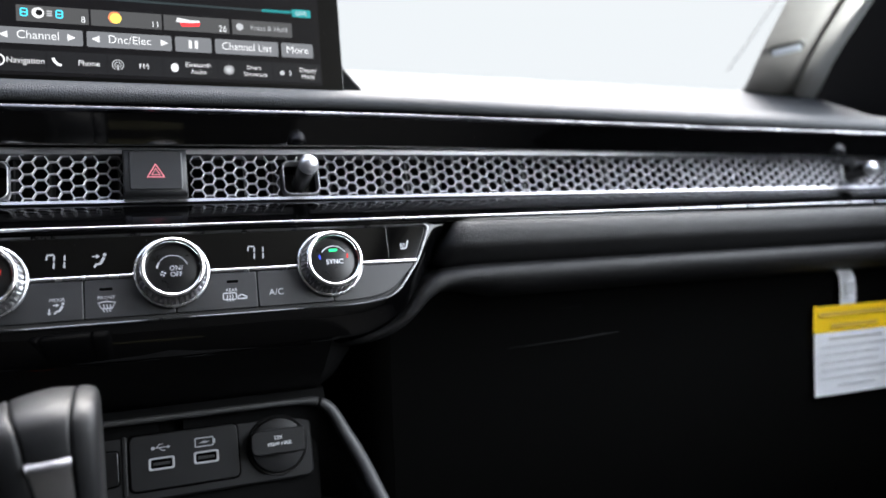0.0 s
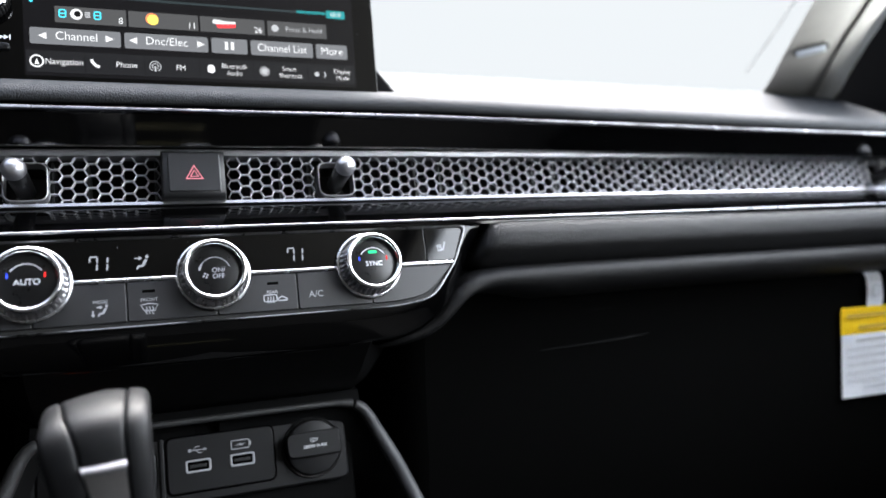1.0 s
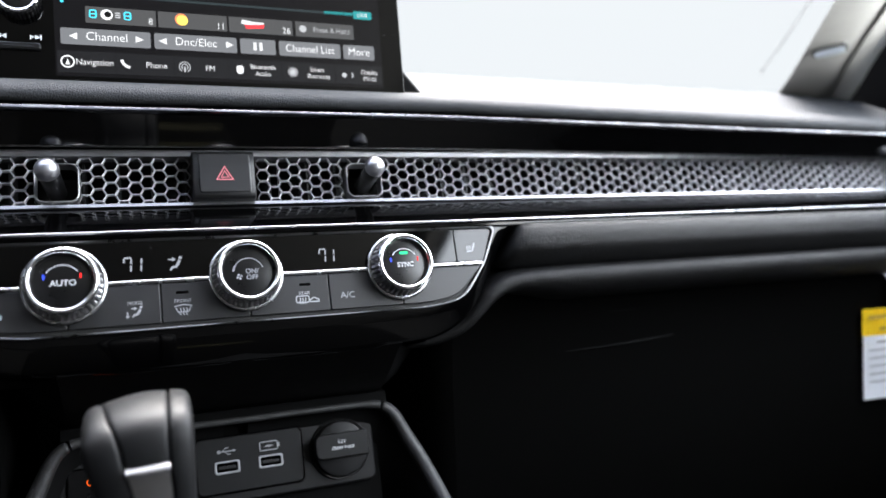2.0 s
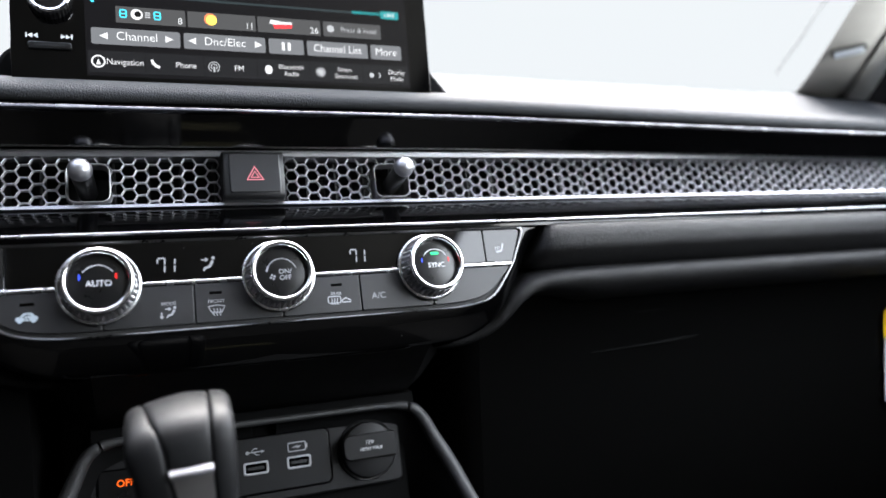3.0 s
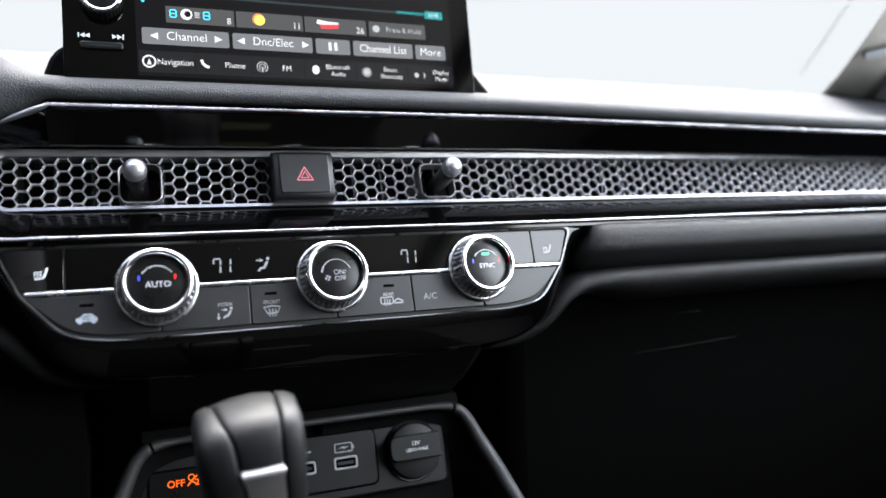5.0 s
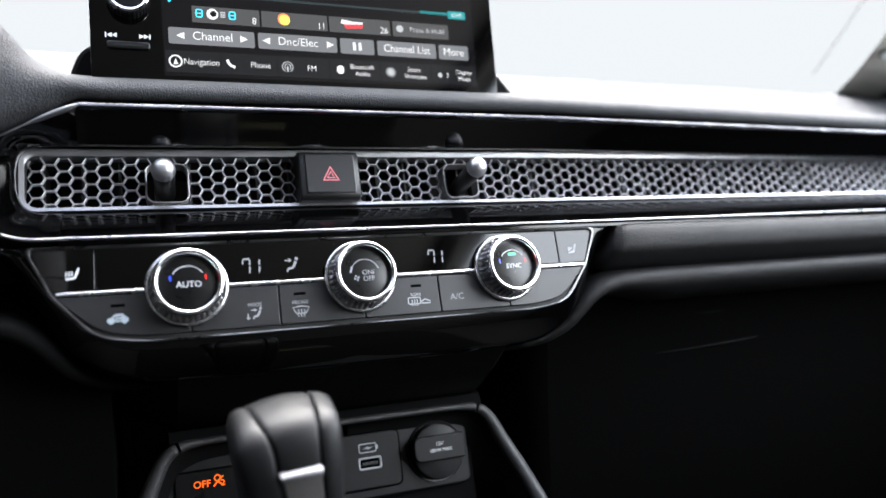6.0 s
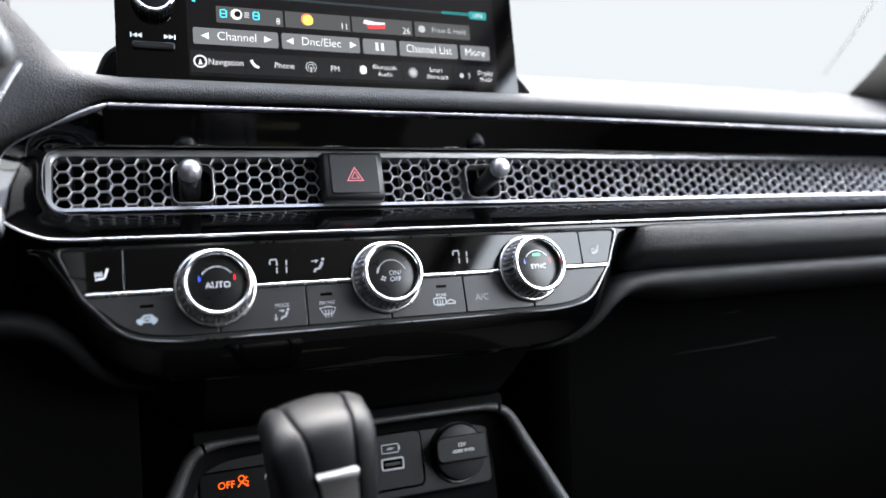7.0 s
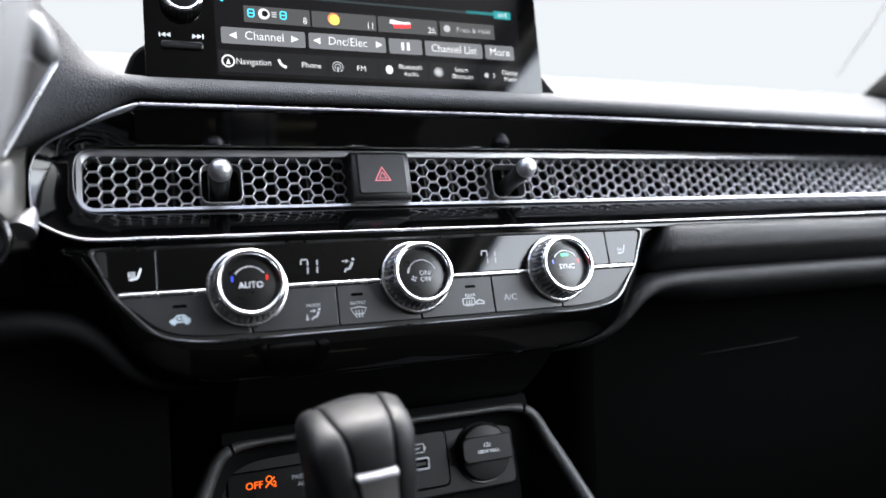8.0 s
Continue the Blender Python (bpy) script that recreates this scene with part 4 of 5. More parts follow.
    part("spark_mark", merged(*[stroke([(0.0538 - 0.0036 * math.cos(radians(a)), 0.0122 - 0.0036 * math.sin(radians(a))), (0.0538 + 0.0036 * math.cos(radians(a)), 0.0122 + 0.0036 * math.sin(radians(a)))], 0.0008, z2) for a in (0, 30, 60, 90, 120, 150)]), dim, root)
    part("day_mark", flat(arc(0.0905, 0.0118, 0.0018, 0, 330, 11), z2), dim, root)
    part("night_mark", stroke(arc(0.0950, 0.0118, 0.0018, -70, 70, 8), 0.0009, z2), dim, root)
    # station marks as plain shapes
    for x in (-0.0708, -0.0506):
        part("station_mark", merged(stroke(rounded(x - 0.0018, x + 0.0018, 0.0418, 0.0466, 0.0008, 2), 0.0009, z2, True), stroke([(x - 0.0018, 0.0442), (x + 0.0018, 0.0442)], 0.0008, z2)), cyan, root)
    part("station_mark", flat(arc(-0.0628, 0.0442, 0.0036, 0, 345, 20), z2), ink, root)
    part("station_mark", flat(arc(-0.0622, 0.0444, 0.0020, 0, 345, 14), z2 + 0.0001), dark, root)
    for k in range(3):
        part("station_mark", flat(rounded(-0.0580, -0.0548, 0.0424 + k * 0.0014, 0.0433 + k * 0.0014, 0.0001, 1), z2), dim, root)
    part("station_mark", flat(arc(-0.0178, 0.0444, 0.0040, 0, 345, 20), z2), orange, root)
    part("station_mark", flat(arc(-0.0172, 0.0438, 0.0034, 0, 345, 20), z2 + 0.0001), yel, root)
    part("station_mark", flat([(0.0205, 0.0446), (0.0215, 0.0474), (0.0295, 0.0462), (0.0360, 0.0462), (0.0360, 0.0448), (0.0240, 0.0440)], z2), ink, root)
    part("station_mark", flat([(0.0228, 0.0440), (0.0362, 0.0446), (0.0356, 0.0420), (0.0240, 0.0412)], z2), red, root)
    part("disc_mark", flat(arc(0.0628, 0.0438, 0.0026, 0, 345, 18), z2), dim, root)
    part("status_dot", flat(arc(-0.0882, 0.0512, 0.0010, 0, 330, 11), z2), cyan, root)
    # volume knob and skip key on the left edge
    k = part("volume_knob", lathe([(0.0126, 0.0), (0.0124, 0.0085), (0.0112, 0.0098), (0.0098, 0.0102), (0.0004, 0.0102)], 96, 32, 0.0006, (0, 1)), KNOBFACE, root, "black fluted volume knob", Matrix.Translation((-0.1118, 0.0500, 0)))
    part("front_ring", lathe([(0.0098, 0.0100), (0.0118, 0.0098), (0.0120, 0.0108), (0.0110, 0.0116), (0.0099, 0.0112)], 64, capped=False), CHROME, k, "bright chrome ring")
    part("skip_key", slab(rounded(-0.1248, -0.1005, 0.0182, 0.0228, 0.0018, 4), 0, 0.0022, 0.0008), KNOBFACE, root, "black skip key")
    part("skip_slot", slab(rounded(-0.1210, -0.1040, 0.0200, 0.0209, 0.0003, 2), 0.0018, 0.0025), BUTTON, root)
    for x, s in ((-0.1204, -1), (-0.1052, 1)):
        bms = [flat([(x + s * (o + 0.0016), 0.0268), (x + s * (o - 0.0014), 0.0284), (x + s * (o - 0.0014), 0.0252)], z1) for o in (0.0, 0.0028)]
        bms.append(flat(rounded(x + s * 0.0048 - 0.0004, x + s * 0.0048 + 0.0004, 0.0252, 0.0284, 0.0001, 1), z1))
        part("skip_mark", merged(*bms), WHITE_INK, root)


build_screen()
# ---- passenger side ----


LOWER_DASH = thing("lower_dashboard", "black lower dashboard with padded strip and leather-covered roll", "dashboard")


def build_passenger_side():
    pad = [(0.0235, 0.5228), (0.0180, 0.5218), (0.0148, 0.5190), (0.0130, 0.5140), (0.0122, 0.5085), (0.0124, 0.5056), (0.0138, 0.5030), (0.0175, 0.4985), (0.0225, 0.4935), (0.0280, 0.4885), (0.045, 0.4868), (0.045, 0.5228)]
    xs = [0.1885, 0.1900, 0.1930, 0.1985] + [0.21 + i * 0.53 / 12 for i in range(13)]
    rows = []
    for i, x in enumerate(xs):
        k = (0.0, 0.55, 0.85, 0.97)[i] if i < 4 else 1.0
        rows.append([(x + (0.5228 - z) * (-0.28 if x < 0.2 else 0), 0.0300 + (y - 0.0300) * (k if y < 0.03 else 1), 0.5050 + (z - 0.5050) * (0.66 + 0.34 * k)) for y, z in pad])
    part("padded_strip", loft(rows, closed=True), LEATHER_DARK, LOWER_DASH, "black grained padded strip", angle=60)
    # rolled leather edge that runs along the glovebox and turns down beside the fascia
    crest = smooth_path([(0.738, 0.0120, 0.4835), (0.55, 0.0115, 0.4838), (0.38, 0.0110, 0.4842), (0.26, 0.0108, 0.4842), (0.205, 0.0110, 0.4836), (0.183, 0.0118, 0.4805), (0.1700, 0.0130, 0.4725), (0.1610, 0.0150, 0.4625), (0.1530, 0.0180, 0.4535), (0.1420, 0.0225, 0.4462), (0.127, 0.0290, 0.4410), (0.105, 0.0390, 0.4385)], 6)
    section = [(0.0010, 0.034), (0.0056, 0.022), (0.0058, 0.006), (0.0045, 0.0020), (0.0022, 0.0003), (-0.0015, 0.0), (-0.0055, 0.0012), (-0.0100, 0.0050), (-0.0145, 0.0110), (-0.0190, 0.0190), (-0.0230, 0.0290), (-0.0230, 0.045), (0.0010, 0.045)]
    rows = []
    for i, q in enumerate(crest):
        d = (crest[min(i + 1, len(crest) - 1)] - crest[max(i - 1, 0)])
        d = Vector((d.x, d.z)).normalized()
        bend = 0.45 + 0.55 * min(1.0, max(0.0, (q.x - 0.17) / 0.06))
        thin = 0.55 + 0.45 * min(1.0, max(0.0, (q.x - 0.10) / 0.06))
        rows.append([Vector((q.x + d.y * u * (bend if u < 0 else thin), q.y + y, q.z - d.x * u * (bend if u < 0 else thin))) for u, y in section])
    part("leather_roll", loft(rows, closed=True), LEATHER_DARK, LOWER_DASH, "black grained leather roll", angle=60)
    # mirrored roll, in the darker plastic to stand for shade on that side
    part("leather_roll", loft([[Vector((-v.x, v.y, v.z)) for v in r] for r in rows], closed=True), HARD, LOWER_DASH, angle=60)
    root = thing("glovebox", "black moulded glovebox below the dashboard", "glovebox")
    face = [(0.034, 0.486), (0.036, 0.470), (0.0415, 0.458), (0.0440, 0.440), (0.0415, 0.400), (0.034, 0.345), (0.0300, 0.280), (0.034, 0.220), (0.06, 0.18), (0.20, 0.18), (0.20, 0.486)]
    part("lid", along_x(face, [0.1507, 0.30, 0.40, 0.50, 0.60, 0.70]), LOWER_SHADED, root)
    part("side_panel", along_x([(y + 0.0002, z) for y, z in face], [0.118, 0.124, 0.130, 0.137, 0.144, 0.1505], lambda x: (1.1 * max(0.0, 0.150 - x) ** 1.0 * min(1.0, (0.152 - x) / 0.03), 0.0)), LOWER_SHADED, root, angle=60)
    part("side_panel", along_x([(y + 0.0012, z) for y, z in face], [0.7015, 0.72, 0.74]), LOWER_SHADED, root)
    # thin bars in paler plastic stand for highlights along the handle
    part("handle", tube([(0.247, 0.0425, 0.4185), (0.27, 0.0415, 0.4195), (0.30, 0.0413, 0.4205), (0.325, 0.0413, 0.4218), (0.349, 0.0425, 0.4228)], [0.0003, 0.0005, 0.0007, 0.0010, 0.0004], 8), STACK_LIFTED, root, "pull lip drawn as its highlight")
    part("handle_glint", tube([(0.266, 0.0435, 0.4470), (0.30, 0.0430, 0.4472), (0.333, 0.0435, 0.4475)], [0.0002, 0.0003, 0.0002], 8), STACK_LIFTED, root)
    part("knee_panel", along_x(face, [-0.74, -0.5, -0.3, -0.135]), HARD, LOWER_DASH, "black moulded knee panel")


build_passenger_side()


def build_tag():
    root = thing("airbag_tag", "yellow and white airbag warning card hanging on glovebox", "hang tag", tilted(0.6170, 0.0345, 0.3850, 7.5) @ pose(0, 0, 0, 0, 0, -0.5))
    def sheet(x0, x1, y0, y1, z):
        rows = []
        for i in range(7):
            y = y0 + (y1 - y0) * i / 6
            rows.append([(x0 + (x1 - x0) * j / 8, y, z + 0.0016 * math.sin(math.pi * j / 8) + 0.001 * (i / 6) ** 2) for j in range(9)])
        front = [[Vector(p) for p in r] for r in rows]
        bm = loft(front)
        bmesh.ops.solidify(bm, geom=bm.faces[:], thickness=0.0004)
        return bm
    part("card", sheet(-0.052, 0.052, -0.0425, 0.0170, 0.0), PAPER, root, "white printed lower card")
    part("card_header", sheet(-0.052, 0.052, 0.0170, 0.0425, 0.0), YELLOW, root, "yellow printed header")
    strap = loft([[(x + dx, y, z) for x in (-0.0105, 0.0105)] for y, z, dx in ((0.038, 0.001, -0.008), (0.055, 0.004, -0.010), (0.070, 0.006, -0.014), (0.081, 0.002, -0.019), (0.088, -0.012, -0.022))])
    bmesh.ops.solidify(strap, geom=strap.faces[:], thickness=0.0004)
    part("strap", strap, PAPER, root, "white paper strap")
    part("print_block", flat(rounded(-0.016, -0.005, 0.052, 0.064, 0.001, 2), 0.0062), GREY_INK, root, "grey printed patch")
    z = 0.0030
    for y, a, b in ((0.0345, -0.047, 0.047), (0.0235, -0.032, 0.030)):
        part("print_bar", flat(rounded(a, b, y - 0.0020, y + 0.0020, 0.0006, 2), z), YELLOW_INK, root)
    for k, (a, b) in enumerate(((-0.036, 0.036), (-0.047, 0.047), (-0.047, 0.032), (-0.047, 0.030), (-0.047, 0.046), (-0.047, 0.040), (-0.026, 0.026))):
        y = 0.0110 - 0.0074 * k
        part("print_bar", flat(rounded(a, b, y - 0.0010, y + 0.0010, 0.0004, 2), z - 0.0004), GREY_INK if k else CARD_INK, root)


build_tag()

# ---- centre console ----
PORTS = tilted(0.0, 0.0554, 0.3614, 20.0)


def build_console():
    stack = [(0.006, 0.4530), (0.0065, 0.4480), (0.012, 0.4440), (0.030, 0.4240), (0.050, 0.4060), (0.0615, 0.3985), (0.09, 0.3985), (0.09, 0.4530)]
    part("stack_panel", along_x(stack, [-0.132, -0.126, -0.116, -0.10, 0.0, 0.10, 0.116, 0.126, 0.132], lambda x: (2.2 * max(0.0, abs(x) - 0.098) ** 1.15, 0.0)), STACK_LIFTED, LOWER_DASH, "black moulded panel in lifted tone")
    root = thing("centre_console", "black centre console with storage tray and leather-edged rim", "console")
    half = [(0.0, 0.0560, 0.3926), (0.05, 0.0560, 0.3926), (0.085, 0.0556, 0.3924), (0.1000, 0.0545, 0.3906), (0.1090, 0.0525, 0.3838), (0.1178, 0.0460, 0.3670), (0.1275, 0.0340, 0.3480), (0.1400, -0.0040, 0.3130), (0.1540, -0.060, 0.270), (0.165, -0.12, 0.245), (0.17, -0.20, 0.24)]
    path = smooth_path([(-x, y, z) for x, y, z in half[:0:-1]] + half, 6)
    radii = [0.0022 + 0.0030 * min(1.0, max(0.0, (abs(p.x) - 0.085) / 0.035)) for p in path]
    # the rim is covered in three lengths that meet in seams at its corners
    cut = [i for i, p in enumerate(path) if abs(p.x) < 0.1015]
    for run in (range(0, cut[0] + 1), range(cut[0], cut[-1] + 1), range(cut[-1], len(path))):
        pts, rad = [path[i] for i in run], [radii[i] for i in run]
        for end, nxt in ((0, 1), (-1, -2)):
            step = (pts[nxt] - pts[end]).normalized()
            pts = [pts[0] + step * 0.0003, pts[0] + step * 0.0012] + pts[1:] if end == 0 else pts[:-1] + [pts[-1] + step * 0.0012, pts[-1] + step * 0.0003]
            rad = [rad[0] - 0.0012, rad[0]] + rad[1:] if end == 0 else rad[:-1] + [rad[-1], rad[-1] - 0.0012]
        part("rim", tube(pts, rad, 14), RIM, root, "black grained rim", angle=60)
    # walls inside and outside the rim
    rows_in = [[p, Vector((p.x * 0.955, p.y + 0.004, p.z - 0.004)), Vector((p.x * 0.93, max(p.y + 0.006, 0.0), p.z - 0.010)), Vector((p.x * 0.92, max(p.y + 0.012, -0.2), 0.315 if p.z > 0.33 else p.z - 0.03))] for p in path]
    rows_out = [[p, p + Vector((0.006 if p.x > 0 else -0.006, 0.004, -0.006)), Vector((p.x * 1.10, p.y + 0.012, p.z - 0.06)), Vector((p.x * 1.12, p.y + 0.02, 0.0))] for p in path if abs(p.x) > 0.104]
    left = [r for r in rows_out if r[0].x < 0]
    right = [r for r in rows_out if r[0].x > 0]
    part("side_wall", loft(left), STACK_LIFTED, root, angle=60)
    part("side_wall", loft(right), STACK_LIFTED, root, angle=60)
    part("tray_wall", loft([r for r in rows_in if r[0].z < 0.3935 and r[0].x < 0]), STACK_LIFTED, root, angle=60)
    part("tray_wall", loft([r for r in rows_in if r[0].z < 0.3935 and r[0].x > 0]), STACK_LIFTED, root, angle=60)
    part("tray_floor", box(-0.135, 0.135, -0.20, 0.055, 0.300, 0.318, 0.004), HARD, root)
    part("gear_plate", box(-0.16, 0.16, -0.40, -0.045, 0.30, 0.334, 0.008), HARD, root)
    # out of view; added for the olive reflection it gives in the fascia
    part("reflected_bar", box(-0.075, 0.034, -0.190, -0.1775, 0.333, 0.337, 0.001), shader("olive bar", (0.022, 0.020, 0.009), 0.5), root, "dull olive bar added for its reflection")
    part("upper_return", along_x([(0.056, 0.3930), (0.066, 0.3890), (0.074, 0.3810), (0.09, 0.3810), (0.09, 0.3985), (0.060, 0.3992)], [-0.105, 0.0, 0.105]), HARD, root)
    part("pedestal", box(-0.12, 0.12, -0.5, 0.10, 0.0, 0.30), SHELL_DARK, root)


build_console()


def build_ports():
    root = thing("port_panel", "black console panel with two USB ports and labels", "port panel", PORTS)
    part("back_plate", slab(rounded(-0.1080, 0.0950, -0.0235, 0.0200, 0.005, 4), -0.010, -0.0004, 0.0016, 3), PORT, root, "charcoal back plate")
    part("tray_front", slab(rounded(-0.112, 0.100, -0.0520, 0.0330, 0.004, 4), -0.016, -0.0060, 0.002), HARD, root, "black recessed tray front")
    part("ridge", slab(rounded(-0.0312, -0.0281, -0.0185, 0.0200, 0.0014, 4), -0.001, 0.0010, 0.0008), PORT, root, "raised ridge beside the ports")
    part("usb_plate", slab(rounded(-0.0265, 0.0432, -0.0165, 0.0194, 0.0040, 4), -0.001, 0.0006, 0.0006), PORT, root, "charcoal port plate")
    part("plate_gap", ring_plate(rounded(-0.0276, 0.0443, -0.0176, 0.0205, 0.0045, 4), rounded(-0.0265, 0.0432, -0.0165, 0.0194, 0.0040, 4), -0.001, 0.0001), PIT, root)
    part("indicator_plate", slab(rounded(-0.1025, -0.0335, -0.0108, 0.0112, 0.0025, 4), -0.001, 0.0005, 0.0005), KNOBFACE, root, "black indicator plate")
    part("plate_gap", ring_plate(rounded(-0.1035, -0.0325, -0.0118, 0.0122, 0.003, 4), rounded(-0.1025, -0.0335, -0.0108, 0.0112, 0.0025, 4), -0.001, 0.0001), PIT, root)
    for x in (-0.0070, 0.0217):
        port = part("usb_port", ring_plate(rounded(x - 0.0083, x + 0.0083, -0.0044, 0.0040, 0.0018, 4), rounded(x - 0.0068, x + 0.0068, -0.0030, 0.0027, 0.0010, 4), 0.0, 0.0011, 0.0003), GREY_INK, root, "pale-rimmed USB port")
        part("opening", slab(rounded(x - 0.0068, x + 0.0068, -0.0030, 0.0027, 0.0010, 4), 0.0002, 0.0007), PIT, port)
        part("tongue", box(x - 0.0054, x + 0.0054, -0.0012, 0.0008, 0.0006, 0.0010, 0.0001), BUTTON, port)
    z = 0.00075
    x, y = -0.0068, 0.0102
    part("usb_mark", merged(stroke([(x - 0.0052, y), (x + 0.0050, y)], 0.0007, z), flat([(x + 0.0060, y), (x + 0.0040, y + 0.0011), (x + 0.0040, y - 0.0011)], z), flat(arc(x - 0.0052, y, 0.0012, 0, 330, 11), z),
         stroke([(x - 0.0030, y), (x - 0.0010, y + 0.0022), (x + 0.0014, y + 0.0022)], 0.0006, z), stroke([(x - 0.0014, y), (x + 0.0006, y - 0.0020), (x + 0.0026, y - 0.0020)], 0.0006, z)), GREY_INK, root)
    x, y = 0.0212, 0.0100
    part("battery_mark", merged(stroke(rounded(x - 0.0062, x + 0.0056, y - 0.0028, y + 0.0028, 0.0006, 2), 0.0007, z, True), flat(rounded(x + 0.0059, x + 0.0070, y - 0.0014, y + 0.0014, 0.0003, 1), z),
         flat([(x - 0.0038, y - 0.0006), (x + 0.0004, y + 0.0012), (x - 0.0002, y + 0.0002), (x + 0.0034, y + 0.0006), (x - 0.0006, y - 0.0014), (x, y - 0.0004)], z)), GREY_INK, root)
    lettering("OFF", 0.0060, -0.0868, 0.0030, z, AMBER, root, bold=0.00010, label="lit amber OFF lamp")
    part("lamp_mark", merged(stroke(arc(-0.0775, 0.0058, 0.0018, 0, 340, 12), 0.0008, z, True), stroke([(-0.0800, 0.0010), (-0.0770, 0.0042), (-0.0740, 0.0066)], 0.0010, z), stroke([(-0.0772, 0.0036), (-0.0752, 0.0018)], 0.0010, z)), AMBER, root, "lit amber passenger symbol")
    lettering("2", 0.0052, -0.0742, 0.0024, z, AMBER, root, bold=0.0001)
    lettering("PASSENGER", 0.0040, -0.0530, 0.0044, z, GREY_INK, root)
    lettering("AIRBAG", 0.0040, -0.0530, 0.0000, z, GREY_INK, root)
    # power socket with its cap
    sock = thing("power_socket", "round black capped power socket beside the USB ports", "power socket", PORTS @ Matrix.Translation((0.0700, 0.0010, 0.0)))
    part("collar", lathe([(0.0212, -0.002), (0.0212, 0.0004), (0.0206, 0.0010), (0.0196, 0.0008), (0.0192, -0.001)], 64), KNOBFACE, sock, "black collar", angle=50)
    part("body", lathe([(0.0190, -0.002), (0.0190, 0.0030), (0.0184, 0.0058), (0.0172, 0.0064), (0.0004, 0.0066)], 64), PORT, sock)
    part("cap_bar", slab(rounded_poly([(-0.0192, -0.0058), (0.0184, -0.0058), (0.0184, 0.0112), (-0.0192, 0.0112)], [0.006, 0.0012, 0.0012, 0.006]), 0.004, 0.0108, 0.0010, 3), PORT, sock, "flat charcoal cap bar")
    lettering("12V", 0.0038, -0.0006, 0.0052, 0.01095, WHITE_INK, sock)
    lettering("180W MAX", 0.0034, 0.0, 0.0010, 0.01095, WHITE_INK, sock)


build_ports()


def build_shifter():
    root = thing("gear_selector", "black leather gear selector with silver front insert", "gear selector")
    side = [(-0.0985, 0.3300), (-0.0990, 0.3950), (-0.0993, 0.4200), (-0.0984, 0.4335), (-0.0966, 0.4425), (-0.0948, 0.4485), (-0.0915, 0.4528), (-0.0855, 0.4556), (-0.0700, 0.4582), (-0.0600, 0.4560), (-0.0520, 0.4500), (-0.0470, 0.4400), (-0.0460, 0.4200), (-0.0490, 0.3300)]
    seam_l = [-0.0560, -0.0590, -0.0620, -0.0652, -0.0664, -0.0678, -0.0694, -0.0714, -0.0736, -0.0754, -0.0764, -0.0766, -0.0760, -0.0740]
    seam_r = [-0.0440, -0.0448, -0.0456, -0.0463, -0.0466, -0.0466, -0.0464, -0.0460, -0.0456, -0.0452, -0.0450, -0.0450, -0.0450, -0.0450]
    centre_y, centre_z = -0.074, 0.42

    def outer_l(z):
        # the driver's side tapers towards the shaft
        return -0.0828 + 0.0115 * min(1.0, max(0.0, (0.446 - z) / 0.075)) ** 0.9

    def line(station, sink):
        """One line round the grip, from the front over the top to the back."""
        out = []
        for i, (y, z) in enumerate(side):
            x = station(i)
            y, z = y + (centre_y - y) * sink, z + (centre_z - z) * sink * 0.55
            z -= 0.22 * max(0.0, -0.058 - x) * min(1.0, max(0.0, (z - 0.42) / 0.03))
            out.append((x, y, z))
        return out

    strip = [line(lambda i, t=t: seam_l[i] + (seam_r[i] - seam_l[i]) * t, sink) for t, sink in ((0.0, 0.07), (0.03, 0.012), (0.10, -0.004), (0.35, -0.018), (0.65, -0.018), (0.90, -0.004), (0.97, 0.012), (1.0, 0.07))]
    part("grip_centre", loft(strip, closed=True), WHEEL, root, "smooth black leather top", angle=60)
    stations = ((0.012, 0.075), (0.06, 0.012), (0.15, -0.004), (0.40, 0.004), (0.62, 0.022), (0.80, 0.06), (0.92, 0.13), (0.985, 0.26), (1.0, 0.50))
    left = [line(lambda i, t=t: seam_l[i] + (outer_l(side[i][1]) - seam_l[i]) * t, sink) for t, sink in stations]
    part("grip_side", loft(left, closed=True), WHEEL, root, "black leather side cheek", angle=60)
    right = [line(lambda i, t=t: seam_r[i] + (-0.0352 - seam_r[i]) * t, sink) for t, sink in stations]
    part("grip_side", loft(right, closed=True), WHEEL, root, "black leather side cheek", angle=60)
    face = [[(a + (b - a) * k, y - 0.0004 * math.sin(math.pi * k), z) for k in (0.0, 0.1, 0.35, 0.65, 0.9, 1.0)] for a, b, y, z in ((-0.0530, -0.0432, -0.1000, 0.3400), (-0.0562, -0.0442, -0.1004, 0.3800), (-0.0605, -0.0456, -0.1004, 0.4160), (-0.0640, -0.0468, -0.1000, 0.4310))]
    panel = loft(face)
    bmesh.ops.solidify(panel, geom=panel.faces[:], thickness=0.0015)
    part("front_insert", panel, mottle(shader("brushed dark chrome", (0.55, 0.54, 0.54), 0.42, metal=1.0), 60, 0.1), root, "satin silver front insert")
    cap = [[(a + (b - a) * k, y - 0.0005 * math.sin(math.pi * k), z + 0.0012 * k) for k in (0.0, 0.08, 0.35, 0.65, 0.92, 1.0)] for a, b, y, z in ((-0.0641, -0.0466, -0.1012, 0.4304), (-0.0645, -0.0464, -0.1013, 0.4318), (-0.0650, -0.0464, -0.1002, 0.4332), (-0.0652, -0.0468, -0.0980, 0.4340))]
    cap = loft(cap)
    bmesh.ops.solidify(cap, geom=cap.faces[:], thickness=0.0012)
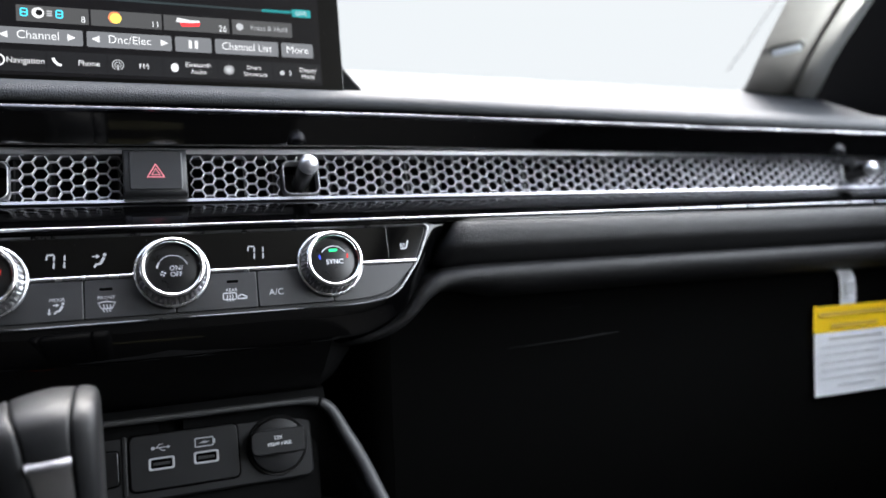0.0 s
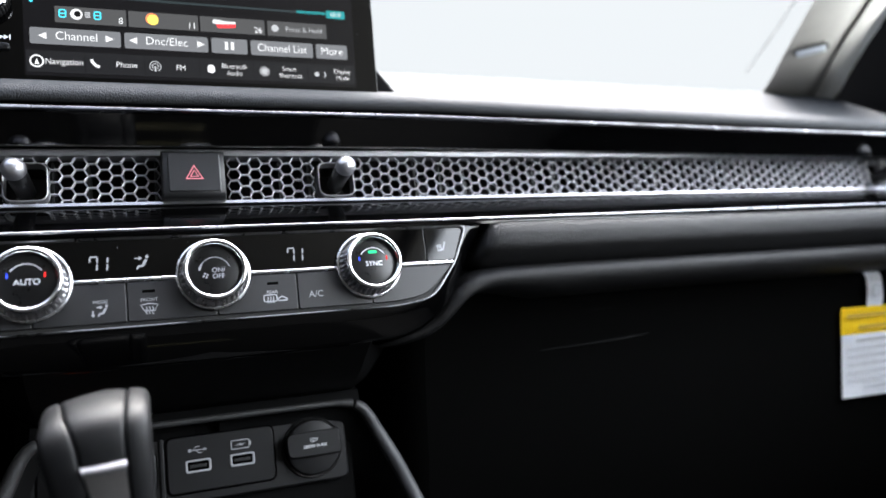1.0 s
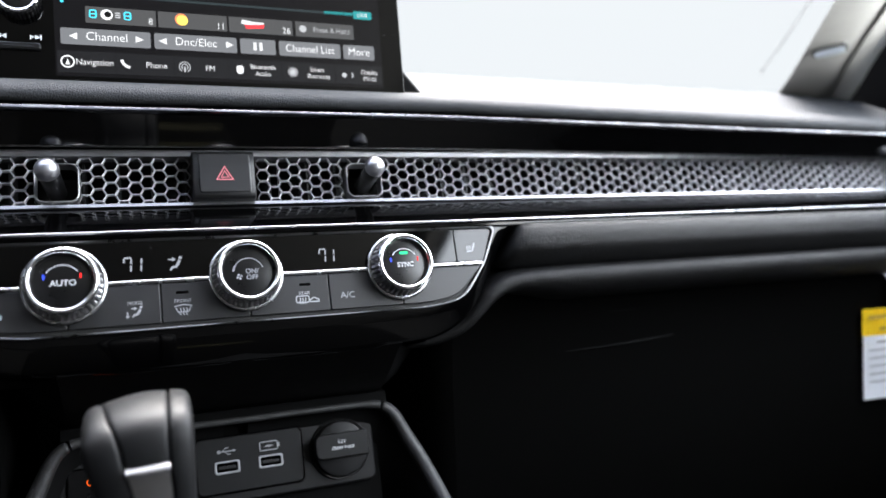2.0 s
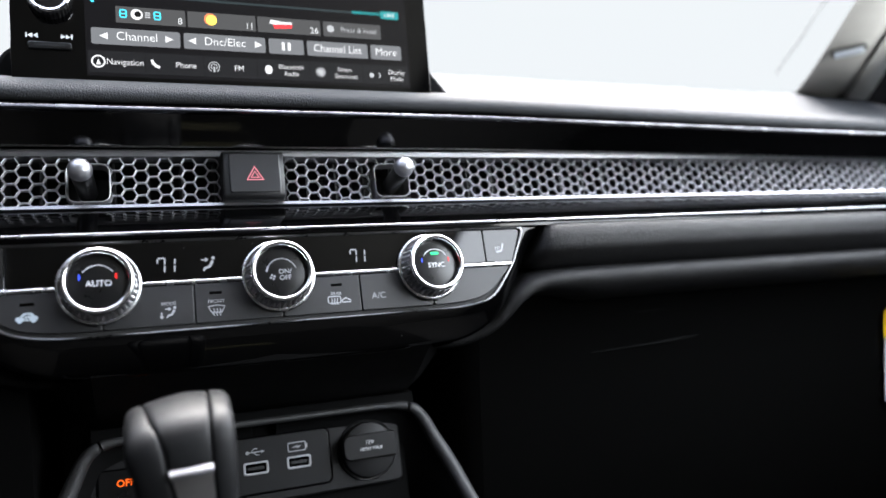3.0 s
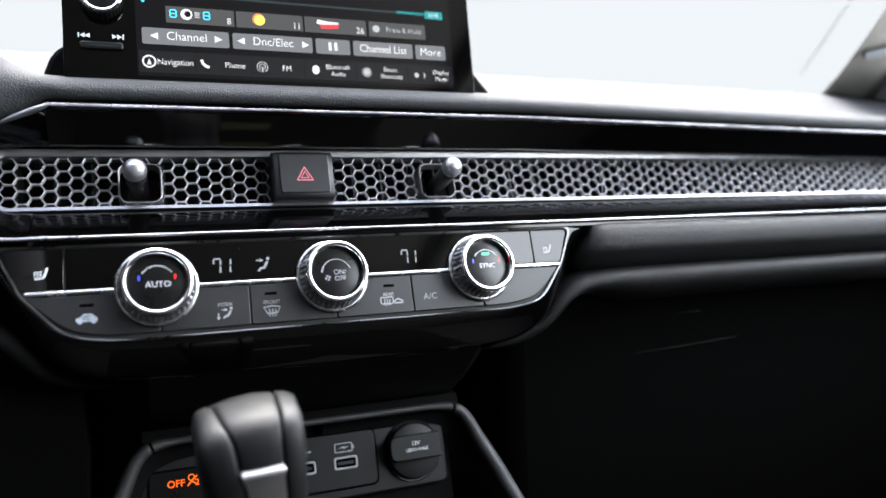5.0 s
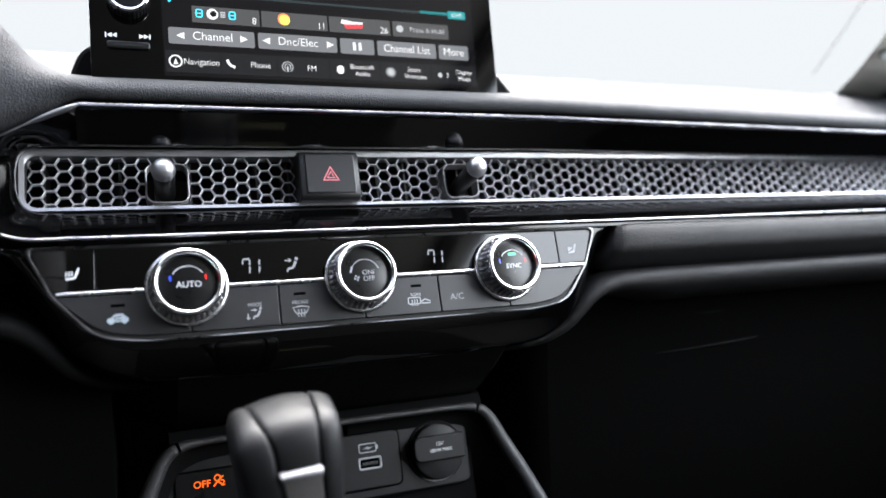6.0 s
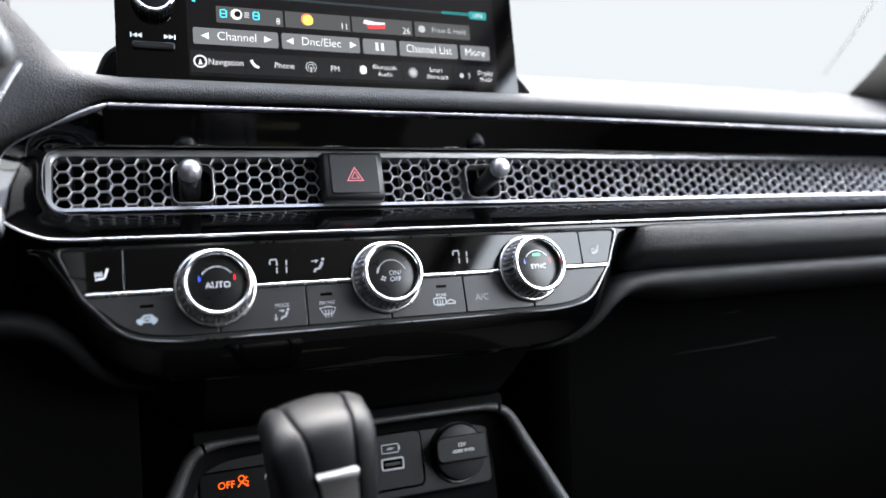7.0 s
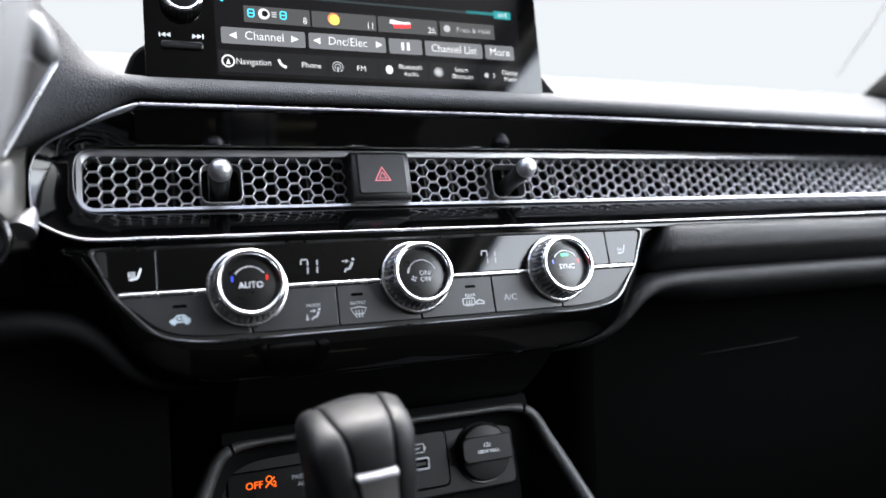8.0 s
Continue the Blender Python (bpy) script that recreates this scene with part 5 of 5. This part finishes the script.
    part("insert_edge", cap, SATIN, root, "bright chrome insert cap", angle=50)


build_shifter()

# ---- driver's side ----


STALK_TIP = Vector((-0.1772, -0.0755, 0.6112))


def build_driver_side():
    hub, r = Vector((-0.3695, -0.160, 0.622)), 0.184
    tilt = Matrix.Rotation(radians(-22), 3, "X")
    pts = [hub + tilt @ Vector((r * math.cos(radians(a)), 0, r * math.sin(radians(a)))) for a in range(0, 361, 6)]
    wheel = thing("steering_wheel", "leather steering wheel rim in sunlit tone", "steering wheel")
    part("rim", tube(pts[:-1] + [pts[-1]], 0.0165, 16), RIM_SUNLIT, wheel, "grained leather rim", angle=70)
    part("hub", lathe([(0.05, 0.0), (0.055, 0.02), (0.05, 0.04), (0.03, 0.05)], 32), HARD, wheel, "black hub", Matrix.Translation(hub + Vector((0, 0.03, -0.01))) @ Matrix.Rotation(radians(68), 4, "X"))
    for a in (-8, 188):
        d = tilt @ Vector((math.cos(radians(a)), 0, math.sin(radians(a))))
        part("spoke", tube([hub + d * 0.03 + Vector((0, 0.02, 0)), hub + d * 0.10 + Vector((0, 0.01, 0)), hub + d * (r - 0.004)], [0.02, 0.016, 0.012], 10), HARD, wheel)
    stalk = thing("column_stalk", "grey-tipped wiper stalk beside the steering wheel", "stalk")
    part("arm", tube([(-0.30, -0.060, 0.600), (-0.24, -0.085, 0.604), STALK_TIP + Vector((-0.012, 0.006, -0.001)), STALK_TIP + Vector((-0.002, 0.002, 0.0))], [0.007, 0.007, 0.006, 0.004], 16), HARD, stalk)
    tip = lathe([(0.0001, 0.0098), (0.0022, 0.0094), (0.0038, 0.0078), (0.0048, 0.0048), (0.0052, 0.0), (0.0048, -0.0048), (0.0038, -0.0078), (0.0022, -0.0094), (0.0001, -0.0098)], 28)
    part("tip", tip, shader("stalk grey", (0.10, 0.102, 0.106), 0.45), stalk, "grey rounded tip", Matrix.Translation(STALK_TIP) @ pose(0, 0, 0, 0, -24, 0))
    panel = thing("instrument_surround", "black instrument surround with bright trim edge", "instrument surround")
    edge = smooth_path([(-0.1785, 0.006, 0.6110), (-0.1850, 0.001, 0.5985), (-0.1930, -0.004, 0.5830), (-0.2005, -0.0095, 0.5680)], 5)
    part("bright_edge", tube(edge, 0.0014, 10), TRIM_LINE, panel, "bright chrome edge", angle=60)
    part("inner_wall", loft([[p + Vector((-0.001, 0.0, 0)), p + Vector((-0.012, 0.02, 0.002)), p + Vector((-0.05, 0.06, 0.01)), p + Vector((-0.25, 0.08, 0.02))] for p in edge]), DARK, panel)
    part("face", box(-0.55, -0.19, 0.06, 0.08, 0.53, 0.70), DARK, panel)
    part("lower_shroud", loft([[p + Vector((-0.003, -0.003, -0.002)), p + Vector((-0.02, -0.02, -0.03)), p + Vector((-0.2, -0.03, -0.03))] for p in edge[-4:]]), HARD, panel)
    trim = thing("driver_trim", "glossy dark trim panel beside the steering column", "trim panel")
    prof = [(0.0500, 0.5735), (0.0360, 0.5700), (0.0250, 0.5620), (0.0180, 0.5480), (0.0160, 0.5330), (0.0185, 0.5230), (0.030, 0.5190), (0.06, 0.5190), (0.06, 0.5735)]
    # the beige metallic tone stands for a reflection on the dark gloss
    part("panel", along_x(prof, [-0.50, -0.35, -0.25, -0.21, -0.1985], lambda x: (0.010 if x > -0.2 else 0.0, 0.0)), mottle(shader("gloss trim, reflected beige tone", (0.055, 0.053, 0.048), 0.34, metal=0.4), 30, 0.15, 0.06), trim, angle=60)
    start = part("start_button", lathe([(0.0165, 0.0), (0.0165, 0.004), (0.0150, 0.0055), (0.0138, 0.0045), (0.0004, 0.0045)], 48), KNOBFACE, trim, "round black start button", tilted(-0.2195, 0.0158, 0.5290, 5))
    part("button_ring", lathe([(0.0166, 0.002), (0.0176, 0.003), (0.0172, 0.005), (0.0160, 0.0056), (0.0152, 0.005)], 48), EDGE, start, "smoked chrome ring")


build_driver_side()
